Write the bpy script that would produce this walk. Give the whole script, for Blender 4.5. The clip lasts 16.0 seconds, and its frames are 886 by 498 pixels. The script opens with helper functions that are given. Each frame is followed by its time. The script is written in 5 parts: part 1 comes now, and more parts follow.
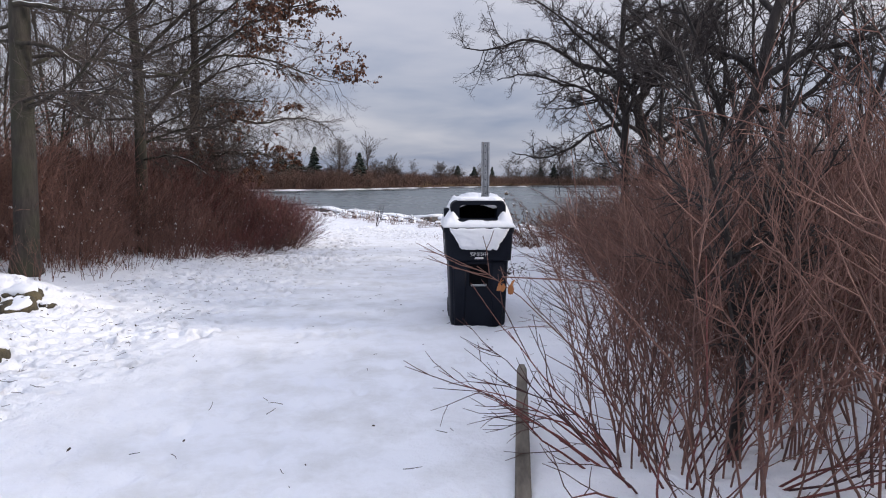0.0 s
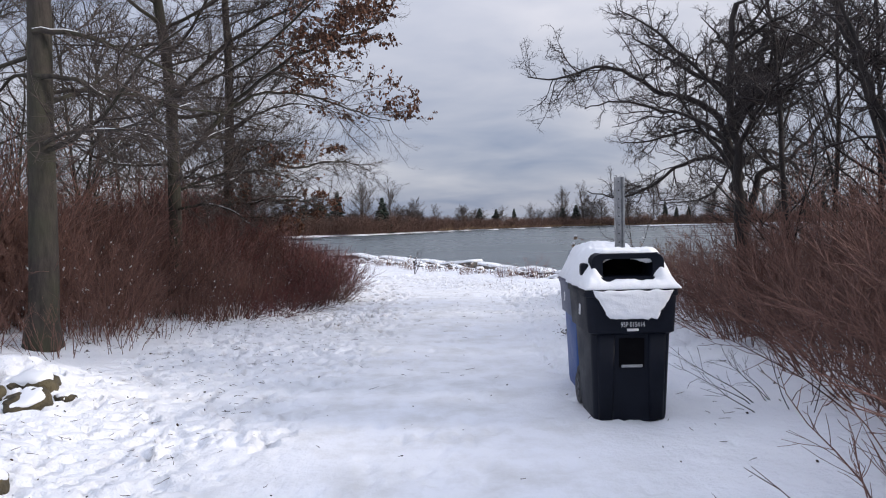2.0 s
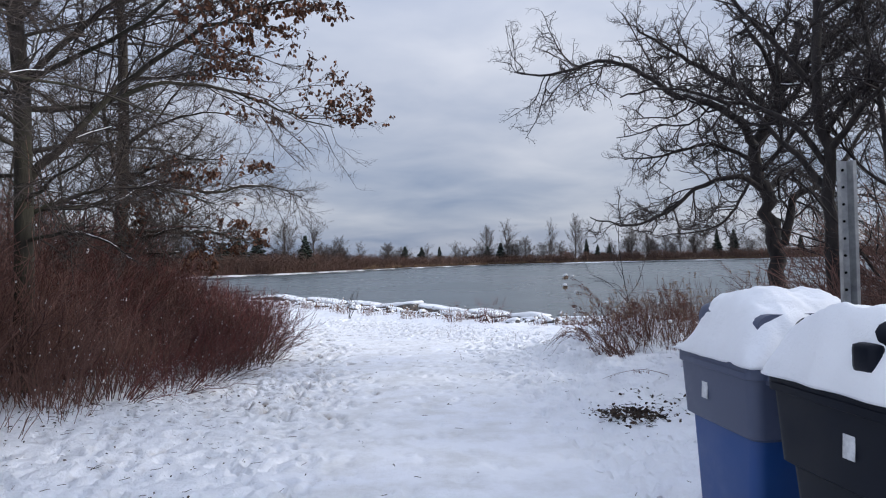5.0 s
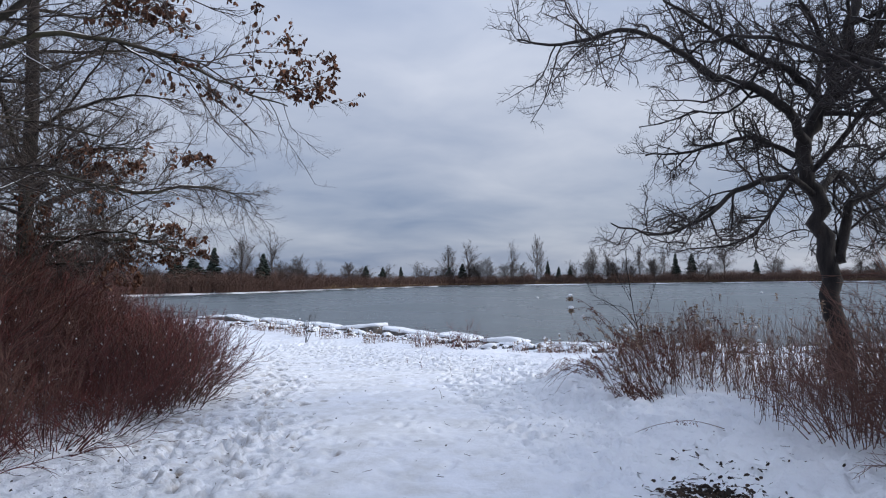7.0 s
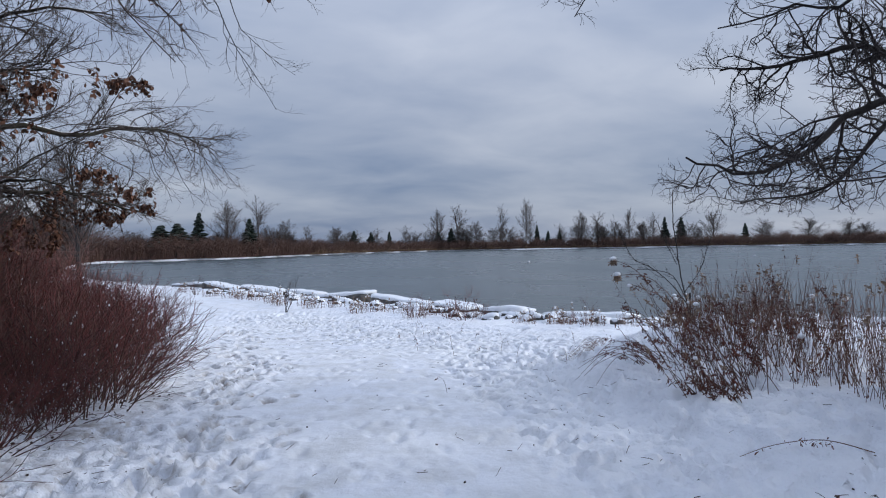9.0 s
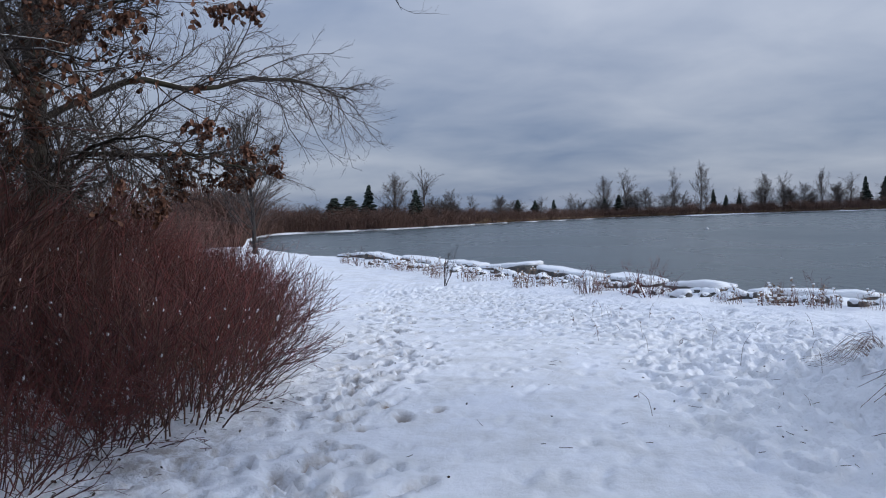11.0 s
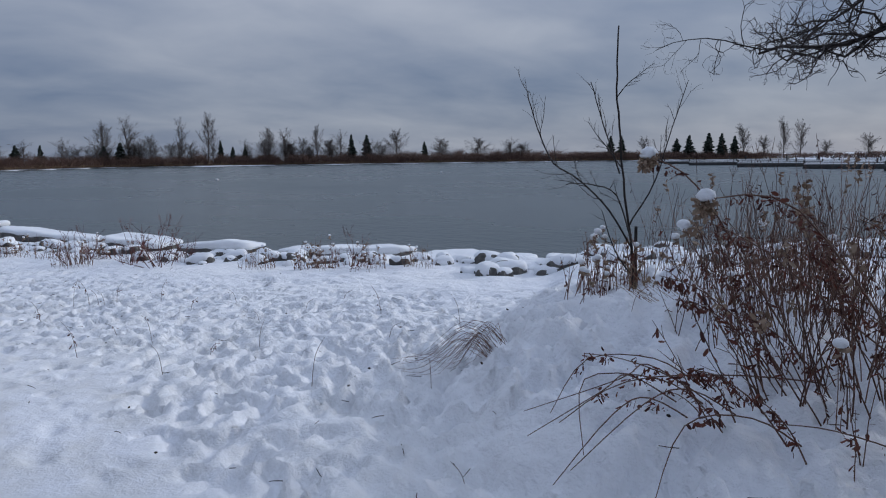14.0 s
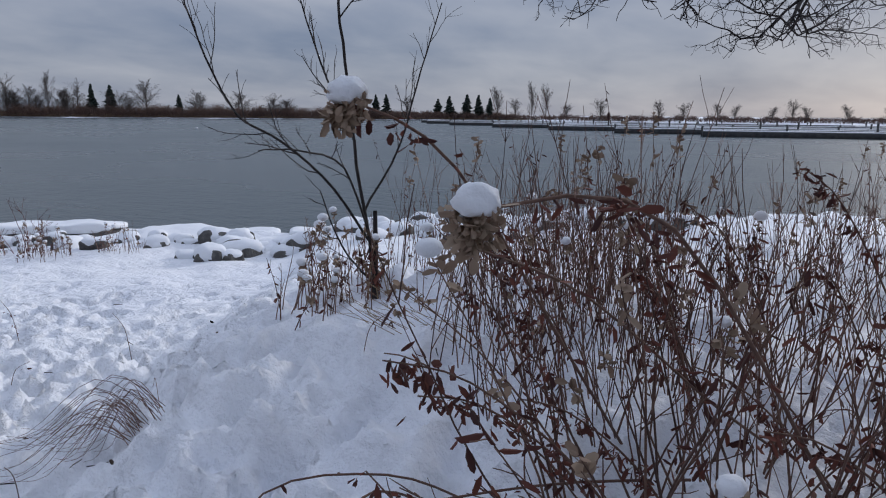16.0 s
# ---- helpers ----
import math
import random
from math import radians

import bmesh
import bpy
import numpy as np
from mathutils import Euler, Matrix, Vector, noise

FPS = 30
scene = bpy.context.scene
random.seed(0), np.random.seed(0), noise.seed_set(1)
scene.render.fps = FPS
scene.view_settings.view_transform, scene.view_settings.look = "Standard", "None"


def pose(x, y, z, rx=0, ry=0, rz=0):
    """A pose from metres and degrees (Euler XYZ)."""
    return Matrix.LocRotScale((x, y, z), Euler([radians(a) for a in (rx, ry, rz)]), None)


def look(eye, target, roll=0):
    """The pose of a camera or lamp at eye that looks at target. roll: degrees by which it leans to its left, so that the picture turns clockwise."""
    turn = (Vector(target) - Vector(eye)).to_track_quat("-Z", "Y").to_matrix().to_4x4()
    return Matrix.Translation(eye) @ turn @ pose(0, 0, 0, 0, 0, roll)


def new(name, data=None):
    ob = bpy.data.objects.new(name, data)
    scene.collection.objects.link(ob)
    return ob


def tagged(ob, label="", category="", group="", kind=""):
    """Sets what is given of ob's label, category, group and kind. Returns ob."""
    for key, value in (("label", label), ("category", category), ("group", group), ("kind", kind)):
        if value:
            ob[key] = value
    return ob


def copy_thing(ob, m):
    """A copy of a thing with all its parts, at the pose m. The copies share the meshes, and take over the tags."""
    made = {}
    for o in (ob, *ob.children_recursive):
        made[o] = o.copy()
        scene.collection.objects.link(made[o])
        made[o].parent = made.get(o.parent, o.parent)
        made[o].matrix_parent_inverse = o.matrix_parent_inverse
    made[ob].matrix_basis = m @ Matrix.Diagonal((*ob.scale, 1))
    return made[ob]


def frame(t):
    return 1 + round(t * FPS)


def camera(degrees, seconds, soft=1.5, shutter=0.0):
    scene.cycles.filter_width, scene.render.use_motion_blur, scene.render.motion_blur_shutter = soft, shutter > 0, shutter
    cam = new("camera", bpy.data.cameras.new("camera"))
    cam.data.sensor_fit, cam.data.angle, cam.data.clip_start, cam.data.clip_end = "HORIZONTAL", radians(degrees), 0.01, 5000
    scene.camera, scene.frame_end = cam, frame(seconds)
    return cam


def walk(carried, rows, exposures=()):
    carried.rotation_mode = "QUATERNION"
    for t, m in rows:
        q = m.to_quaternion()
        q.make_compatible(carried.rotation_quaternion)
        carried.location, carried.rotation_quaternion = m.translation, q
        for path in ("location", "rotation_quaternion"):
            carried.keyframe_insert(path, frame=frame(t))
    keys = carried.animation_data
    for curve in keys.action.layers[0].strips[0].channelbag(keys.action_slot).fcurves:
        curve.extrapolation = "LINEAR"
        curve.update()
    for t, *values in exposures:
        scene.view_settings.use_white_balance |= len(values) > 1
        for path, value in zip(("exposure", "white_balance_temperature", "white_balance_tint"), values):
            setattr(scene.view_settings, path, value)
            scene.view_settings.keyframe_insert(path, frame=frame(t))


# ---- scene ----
cam = camera(64.5, 16.0, soft=1.1)
METRES, EYE, TILT, LEAN, TURN = 17.0, 1.54, -5.6, 0.0, 0.0
ROWS = [
    (0.0, 0.0, 0.0, 0.0, -0.0, -0.0, 0.0),
    (0.5, -0.0142, 0.0246, 0.0041, 2.59, 2.52, 0.37),
    (1.0, -0.0285, 0.0468, 0.0063, 2.86, 3.24, 1.12),
    (1.5, -0.0414, 0.0715, 0.0086, 2.03, 3.35, 1.38),
    (2.0, -0.0522, 0.0995, 0.0127, 1.73, 3.52, 1.08),
    (2.5, -0.0636, 0.1291, 0.0165, 2.02, 3.98, 0.76),
    (3.0, -0.0697, 0.1587, 0.0205, 1.94, 5.04, 0.85),
    (3.5, -0.0768, 0.1887, 0.0227, 0.91, 6.13, 0.98),
    (4.0, -0.0831, 0.2221, 0.025, -0.86, 6.09, 1.32),
    (6.5, -0.0937, 0.387, 0.0373, -7.64, 7.83, 1.93),
    (7.0, -0.094, 0.4212, 0.0393, -7.7, 8.09, 1.55),
    (7.5, -0.0938, 0.4557, 0.0411, -8.11, 7.18, 1.41),
    (8.0, -0.0921, 0.4897, 0.0437, -9.04, 5.7, 1.89),
    (10.5, -0.0799, 0.6543, 0.0562, -2.45, 4.76, 2.49),
    (11.0, -0.082, 0.6863, 0.0581, 4.73, 3.05, 1.53),
    (11.5, -0.083, 0.7191, 0.0601, 6.9, 1.24, 1.17),
    (12.0, -0.0838, 0.751, 0.0632, 3.58, 0.03, 1.46),
    (12.5, -0.0776, 0.7813, 0.0654, -3.19, -1.02, 1.78),
    (13.0, -0.0702, 0.8137, 0.0669, -13.54, -2.22, 1.93),
    (13.5, -0.0582, 0.844, 0.0681, -23.35, -2.07, 2.6),
    (14.0, -0.0439, 0.8695, 0.0685, -33.76, -2.78, 3.85),
    (14.5, -0.0248, 0.8897, 0.0705, -40.95, -4.29, 4.23),
    (15.0, -0.0041, 0.9047, 0.0711, -46.13, -5.4, 4.17),
    (15.5, 0.0175, 0.9184, 0.0727, -51.43, -6.69, 4.02),
    (16.0, 0.0369, 0.9283, 0.0724, -52.47, -7.44, 3.94),
]
walk(cam, [(t, pose(0, 0, EYE, TILT, LEAN, TURN) @ pose(METRES * x, METRES * y, METRES * z, 90 + pitch, roll, yaw)) for t, x, y, z, yaw, pitch, roll in ROWS],
     exposures=[(0.0, 0.50, 6750, 15), (3.5, 0.49, 6500, 12), (7.0, 0.31, 6150, 11), (10.5, 0.03, 5900, 10), (12.5, -0.06, 5950, 10), (13.5, -0.34, 5900, 10), (16.0, -0.14, 6150, 12)])

# ---- world, sun, exposure ----
SUN_AZ, SUN_EL = 95.0, 21.0
world = bpy.data.worlds.new("winter_sky")
scene.world = world
world.use_nodes = True
wn, wl = world.node_tree.nodes, world.node_tree.links
wn.clear()


wout, wbg = wn.new("ShaderNodeOutputWorld"), wn.new("ShaderNodeBackground")
sky = wn.new("ShaderNodeTexSky")
sky.sky_type, sky.sun_disc = "NISHITA", False
sky.sun_elevation, sky.sun_rotation = radians(SUN_EL), radians(SUN_AZ)
wco, wsep = wn.new("ShaderNodeTexCoord"), wn.new("ShaderNodeSeparateXYZ")
wl.new(wco.outputs["Generated"], wsep.inputs[0])


def wmath(op, a, b=None, clamp=False):
    n = wn.new("ShaderNodeMath")
    n.operation, n.use_clamp = op, clamp
    for i, v in enumerate((a, b)):
        if v is None:
            continue
        if isinstance(v, (int, float)):
            n.inputs[i].default_value = v
        else:
            wl.new(v, n.inputs[i])
    return n.outputs[0]


up = wmath("MAXIMUM", wsep.outputs["Z"], 0.0)
den = wmath("ADD", up, 0.22)
wcomb = wn.new("ShaderNodeCombineXYZ")
wl.new(wmath("DIVIDE", wsep.outputs["X"], den), wcomb.inputs[0])
wl.new(wmath("DIVIDE", wsep.outputs["Y"], den), wcomb.inputs[1])


def wnoise(scale, detail, rough, loc, stretch):
    mp = wn.new("ShaderNodeMapping")
    mp.inputs["Location"].default_value = loc
    mp.inputs["Rotation"].default_value = (0, 0, radians(-28))
    mp.inputs["Scale"].default_value = stretch
    wl.new(wcomb.outputs[0], mp.inputs[0])
    n = wn.new("ShaderNodeTexNoise")
    n.inputs["Scale"].default_value, n.inputs["Detail"].default_value = scale, detail
    n.inputs["Roughness"].default_value, n.inputs["Distortion"].default_value = rough, 0.25
    wl.new(mp.outputs[0], n.inputs["Vector"])
    return n.outputs["Fac"]


big = wnoise(0.80, 3.0, 0.45, (1.3, 0.4, 0), (0.62, 1.0, 1))
small = wnoise(3.0, 4.0, 0.5, (4.1, 2.0, 0), (0.8, 1.0, 1))
cl = wmath("ADD", wmath("MULTIPLY", big, 0.68), wmath("MULTIPLY", small, 0.32))
ramp = wn.new("ShaderNodeValToRGB")
ramp.color_ramp.elements[0].position, ramp.color_ramp.elements[1].position = 0.34, 0.66
ramp.color_ramp.elements[0].color = (0.268, 0.338, 0.485, 1)
ramp.color_ramp.elements[1].color = (0.68, 0.705, 0.775, 1)
wl.new(cl, ramp.inputs[0])
# an overcast sky is brighter overhead than at the horizon
grade = wmath("ADD", 0.72, wmath("MULTIPLY", wmath("POWER", up, 1.5), 1.3))
cmul = wn.new("ShaderNodeVectorMath")
cmul.operation = "SCALE"
wl.new(ramp.outputs[0], cmul.inputs[0])
wl.new(grade, cmul.inputs["Scale"])
smul = wn.new("ShaderNodeVectorMath")
smul.operation = "SCALE"
wl.new(sky.outputs[0], smul.inputs[0])
smul.inputs["Scale"].default_value = 0.07
wmix = wn.new("ShaderNodeMix")
wmix.data_type = "RGBA"
wmix.inputs["Factor"].default_value = 0.88
wl.new(smul.outputs[0], wmix.inputs["A"])
wl.new(cmul.outputs[0], wmix.inputs["B"])
wl.new(wmix.outputs["Result"], wbg.inputs["Color"])
wbg.inputs["Strength"].default_value = 0.94
wl.new(wbg.outputs[0], wout.inputs[0])

sun = bpy.data.lights.new("sun", "SUN")
sun.energy, sun.angle, sun.color = 1.95, radians(9), (1.0, 0.95, 0.88)
sun_ob = new("sun", sun)
sun_ob.matrix_world = look((0, 0, 0), (-math.sin(radians(SUN_AZ)) * math.cos(radians(SUN_EL)),
                                       -math.cos(radians(SUN_AZ)) * math.cos(radians(SUN_EL)), -math.sin(radians(SUN_EL))))

# ---- materials ----


def material(name, build, rough=0.7, metal=0.0, spec=0.5):
    m = bpy.data.materials.new(name)
    m.use_nodes = True
    nt = m.node_tree
    b = nt.nodes["Principled BSDF"]
    b.inputs["Roughness"].default_value, b.inputs["Metallic"].default_value = rough, metal
    b.inputs["Specular IOR Level"].default_value = spec
    build(nt, b)
    return m


def tex(nt, kind, scale, detail=3.0, rough=0.55, coord="Object", stretch=(1, 1, 1)):
    tc, mp, n = nt.nodes.new("ShaderNodeTexCoord"), nt.nodes.new("ShaderNodeMapping"), nt.nodes.new(kind)
    mp.inputs["Scale"].default_value = stretch
    nt.links.new(tc.outputs[coord], mp.inputs[0])
    nt.links.new(mp.outputs[0], n.inputs["Vector"])
    n.inputs["Scale"].default_value = scale
    if kind == "ShaderNodeTexNoise":
        n.inputs["Detail"].default_value, n.inputs["Roughness"].default_value = detail, rough
    return n


def blend(nt, fac, a, b):
    n = nt.nodes.new("ShaderNodeMix")
    n.data_type = "RGBA"
    for key, v in (("Factor", fac), ("A", a), ("B", b)):
        if isinstance(v, tuple):
            n.inputs[key].default_value = (*v, 1)
        elif isinstance(v, (int, float)):
            n.inputs[key].default_value = v
        else:
            nt.links.new(v, n.inputs[key])
    return n.outputs["Result"]


def span(nt, v, lo, hi, a=0.0, b=1.0):
    n = nt.nodes.new("ShaderNodeMapRange")
    for i, x in enumerate((lo, hi, a, b)):
        n.inputs[i + 1].default_value = x
    nt.links.new(v, n.inputs[0])
    return n.outputs[0]


def relief(nt, b, heights, strength=0.5, distance=0.01):
    """Bump from a list of (height socket, weight)."""
    total = None
    for h, w in heights:
        m = nt.nodes.new("ShaderNodeMath")
        m.operation = "MULTIPLY_ADD"
        nt.links.new(h, m.inputs[0])
        m.inputs[1].default_value = w
        if total is None:
            m.inputs[2].default_value = 0.0
        else:
            nt.links.new(total, m.inputs[2])
        total = m.outputs[0]
    bump = nt.nodes.new("ShaderNodeBump")
    bump.inputs["Strength"].default_value, bump.inputs["Distance"].default_value = strength, distance
    nt.links.new(total, bump.inputs["Height"])
    nt.links.new(bump.outputs[0], b.inputs["Normal"])


def snow_build(nt, b):
    big, mid, fine = tex(nt, "ShaderNodeTexNoise", 0.7, 3), tex(nt, "ShaderNodeTexNoise", 9, 4), tex(nt, "ShaderNodeTexNoise", 130, 2)
    c = blend(nt, span(nt, big.outputs["Fac"], 0.35, 0.7), (0.80, 0.82, 0.86), (0.86, 0.87, 0.88))
    b.inputs["Subsurface Weight"].default_value = 0.0
    nt.links.new(c, b.inputs["Base Color"])
    relief(nt, b, [(mid.outputs["Fac"], 1.0), (fine.outputs["Fac"], 0.18)], 0.6, 0.02)


def ground_build(nt, b):
    big, mid, fine = tex(nt, "ShaderNodeTexNoise", 0.45, 4), tex(nt, "ShaderNodeTexNoise", 7, 5, 0.6), tex(nt, "ShaderNodeTexNoise", 90, 3)
    patch = tex(nt, "ShaderNodeTexNoise", 2.3, 5, 0.65)
    at = nt.nodes.new("ShaderNodeAttribute")
    at.attribute_name = "soil"
    pk = nt.nodes.new("ShaderNodeAttribute")
    pk.attribute_name = "packed"
    c = blend(nt, span(nt, big.outputs["Fac"], 0.35, 0.7), (0.79, 0.81, 0.86), (0.86, 0.87, 0.89))
    # trodden snow is a little greyer and yellower
    m1 = nt.nodes.new("ShaderNodeMath")
    m1.operation = "MULTIPLY"
    nt.links.new(pk.outputs["Fac"], m1.inputs[0])
    nt.links.new(span(nt, patch.outputs["Fac"], 0.42, 0.68), m1.inputs[1])
    c = blend(nt, m1.outputs[0], c, (0.66, 0.665, 0.67))
    m2 = nt.nodes.new("ShaderNodeMath")
    m2.operation, m2.use_clamp = "MULTIPLY", True
    nt.links.new(at.outputs["Fac"], m2.inputs[0])
    nt.links.new(span(nt, mid.outputs["Fac"], 0.42, 0.62, 0.0, 1.3), m2.inputs[1])
    c = blend(nt, m2.outputs[0], c, (0.22, 0.17, 0.12))
    nt.links.new(c, b.inputs["Base Color"])
    crumb = tex(nt, "ShaderNodeTexNoise", 22, 4, 0.6)
    loose = span(nt, pk.outputs["Fac"], 0.0, 1.0, 1.0, 0.35)
    heights = []
    for src, w in ((mid, 1.0), (crumb, 0.4)):
        mm = nt.nodes.new("ShaderNodeMath")
        mm.operation = "MULTIPLY"
        nt.links.new(src.outputs["Fac"], mm.inputs[0])
        nt.links.new(loose, mm.inputs[1])
        heights.append((mm.outputs[0], w))
    relief(nt, b, heights + [(fine.outputs["Fac"], 0.08)], 0.85, 0.05)


def bark(c1, c2, moss=None, scale=14.0):
    def build(nt, b):
        n = tex(nt, "ShaderNodeTexNoise", scale, 5, 0.65, stretch=(1, 1, 0.25))
        g = tex(nt, "ShaderNodeTexNoise", 1.6, 3)
        c = blend(nt, span(nt, n.outputs["Fac"], 0.35, 0.68), c1, c2)
        if moss:
            c = blend(nt, span(nt, g.outputs["Fac"], 0.42, 0.62, 0, 0.75), c, moss)
        nt.links.new(c, b.inputs["Base Color"])
        relief(nt, b, [(n.outputs["Fac"], 1.0)], 0.9, 0.02)
    return build


def islands(c1, c2, c3=None, wear=40.0, patch=None):
    """Colour that differs from twig to twig, leaf to leaf, and where patch is given from clump to clump."""
    def build(nt, b):
        g = nt.nodes.new("ShaderNodeNewGeometry")
        n = tex(nt, "ShaderNodeTexNoise", wear, 2)
        c = blend(nt, g.outputs["Random Per Island"], c1, c2)
        if c3:
            c = blend(nt, span(nt, n.outputs["Fac"], 0.5, 0.7, 0, 0.7), c, c3)
        if patch:
            info = nt.nodes.new("ShaderNodeObjectInfo")
            c = blend(nt, span(nt, info.outputs["Random"], 0.35, 0.9, 0, 0.8), c, patch)
        nt.links.new(c, b.inputs["Base Color"])
    return build


def mottled(c1, c2, scale, bump=0.3, dist=0.01, lo=0.35, hi=0.68, detail=5):
    def build(nt, b):
        n, f = tex(nt, "ShaderNodeTexNoise", scale, detail, 0.6), tex(nt, "ShaderNodeTexNoise", scale * 9, 3)
        c = blend(nt, span(nt, n.outputs["Fac"], lo, hi), c1, c2)
        nt.links.new(c, b.inputs["Base Color"])
        relief(nt, b, [(n.outputs["Fac"], 1.0), (f.outputs["Fac"], 0.3)], bump, dist)
    return build


def plastic(c, dust, amount=0.35):
    def build(nt, b):
        n, f = tex(nt, "ShaderNodeTexNoise", 4.5, 5, 0.65), tex(nt, "ShaderNodeTexNoise", 260, 2)
        nt.links.new(blend(nt, span(nt, n.outputs["Fac"], 0.4, 0.75, 0, amount), c, dust), b.inputs["Base Color"])
        nt.links.new(span(nt, n.outputs["Fac"], 0.3, 0.7, 0.42, 0.62), b.inputs["Roughness"])
        relief(nt, b, [(f.outputs["Fac"], 1.0)], 0.25, 0.002)
    return build


def water_build(nt, b):
    w1 = tex(nt, "ShaderNodeTexNoise", 2.2, 4, 0.6, stretch=(1, 0.45, 1))
    w2 = tex(nt, "ShaderNodeTexNoise", 0.05, 4, 0.6, stretch=(1, 0.6, 1))
    c = blend(nt, span(nt, w2.outputs["Fac"], 0.35, 0.7), (0.036, 0.056, 0.063), (0.056, 0.078, 0.086))
    nt.links.new(c, b.inputs["Base Color"])
    nt.links.new(span(nt, w2.outputs["Fac"], 0.3, 0.7, 0.22, 0.34), b.inputs["Roughness"])
    relief(nt, b, [(w1.outputs["Fac"], 1.0)], 0.55, 0.12)
    b.inputs["IOR"].default_value = 1.33


M = {
    "snow": material("snow", snow_build, 0.75, spec=0.25),
    "ground": material("trodden_snow", ground_build, 0.75, spec=0.25),
    "water": material("lake_water", water_build, 0.25),
    "oak_bark": material("oak_bark", bark((0.020, 0.016, 0.014), (0.062, 0.050, 0.041), (0.044, 0.045, 0.025)), 0.9),
    "dark_bark": material("dark_bark", bark((0.014, 0.012, 0.012), (0.050, 0.041, 0.038)), 0.9),
    "dark_twig": material("dark_twig", islands((0.016, 0.013, 0.014), (0.052, 0.040, 0.038)), 0.85),
    "oak_twig": material("oak_twig", islands((0.026, 0.020, 0.018), (0.085, 0.064, 0.053)), 0.85),
    "red_twig": material("red_twig", islands((0.030, 0.010, 0.011), (0.21, 0.052, 0.044), (0.085, 0.040, 0.034), patch=(0.065, 0.032, 0.027)), 0.8),
    "brown_twig": material("brown_twig", islands((0.072, 0.033, 0.027), (0.235, 0.118, 0.090), (0.165, 0.097, 0.076)), 0.8),
    "straw": material("dry_straw", islands((0.20, 0.13, 0.075), (0.36, 0.26, 0.16)), 0.85),
    "straw_dark": material("weathered_straw", islands((0.12, 0.062, 0.045), (0.25, 0.145, 0.105)), 0.85),
    "stalk": material("dry_stalk", islands((0.060, 0.030, 0.024), (0.19, 0.108, 0.074), (0.07, 0.036, 0.030)), 0.85),
    "oak_leaf": material("dead_oak_leaf", islands((0.058, 0.026, 0.016), (0.165, 0.070, 0.036)), 0.8),
    "weed_leaf": material("withered_leaf", islands((0.048, 0.014, 0.011), (0.17, 0.050, 0.030)), 0.8),
    "orange_leaf": material("orange_dead_leaf", islands((0.20, 0.065, 0.018), (0.36, 0.14, 0.04)), 0.75),
    "litter": material("leaf_litter", islands((0.014, 0.011, 0.010), (0.075, 0.046, 0.030)), 0.9),
    "seed": material("seed_fluff", islands((0.24, 0.16, 0.11), (0.38, 0.29, 0.21)), 0.95),
    "stone": material("shore_stone", mottled((0.035, 0.035, 0.036), (0.15, 0.142, 0.130), 6.0, 0.9, 0.04), 0.85),
    "moss_stone": material("mossy_stone", mottled((0.026, 0.021, 0.015), (0.105, 0.085, 0.046), 7.0, 0.9, 0.04), 0.9),
    "black_plastic": material("charcoal_plastic", plastic((0.005, 0.007, 0.013), (0.018, 0.022, 0.034), 0.35), 0.42, spec=0.14),
    "grey_plastic": material("worn_grey_plastic", plastic((0.035, 0.040, 0.048), (0.12, 0.125, 0.13)), 0.42),
    "blue_plastic": material("blue_plastic", plastic((0.006, 0.052, 0.21), (0.03, 0.09, 0.24), 0.25), 0.42),
    # blue plastic with the grey sheen of the reflected sky put into its colour
    "blue_grey_plastic": material("sky_sheen_blue_plastic", plastic((0.055, 0.070, 0.125), (0.12, 0.13, 0.17)), 0.5),
    # near-black colour that stands for the shade in hollows
    "inside": material("hollow_shade_black", mottled((0.003, 0.003, 0.004), (0.006, 0.006, 0.007), 8), 0.9, spec=0.05),
    "rubber": material("wheel_rubber", mottled((0.014, 0.014, 0.015), (0.03, 0.03, 0.03), 20), 0.7),
    "letter": material("white_print", mottled((0.55, 0.56, 0.58), (0.72, 0.73, 0.74), 60, 0.1, 0.002), 0.6),
    "steel": material("galvanised_steel", mottled((0.26, 0.27, 0.28), (0.42, 0.43, 0.44), 18, 0.2, 0.003), 0.45, 0.85),
    "timber": material("weathered_timber", bark((0.08, 0.068, 0.055), (0.19, 0.165, 0.135)), 0.9),
    "far_brush": material("far_brush", islands((0.064, 0.036, 0.030), (0.145, 0.084, 0.064)), 0.95),
    "far_reed": material("far_reed", islands((0.15, 0.095, 0.055), (0.24, 0.165, 0.095)), 0.95),
    "far_twig": material("far_twig", islands((0.055, 0.046, 0.043), (0.115, 0.096, 0.088)), 0.95),
    "needle": material("conifer_needles", islands((0.010, 0.018, 0.014), (0.028, 0.042, 0.030)), 0.9),
    "dock": material("dock_timber", mottled((0.03, 0.03, 0.033), (0.08, 0.078, 0.075), 2.0), 0.85),
}

# ---- building helpers ----


def link_mesh(name, me, mat, parent=None, label="", smooth=True):
    if not me.materials:
        me.materials.append(M[mat])
    if smooth:
        me.polygons.foreach_set("use_smooth", np.ones(len(me.polygons), dtype=bool))
    ob = new(name, me)
    if parent is not None:
        ob.parent = parent
    if label:
        ob["label"] = label
    return ob


def part(name, bm, mat, parent, label="", smooth=True):
    me = bpy.data.meshes.new(name)
    bm.to_mesh(me)
    bm.free()
    return link_mesh(name, me, mat, parent, label, smooth)


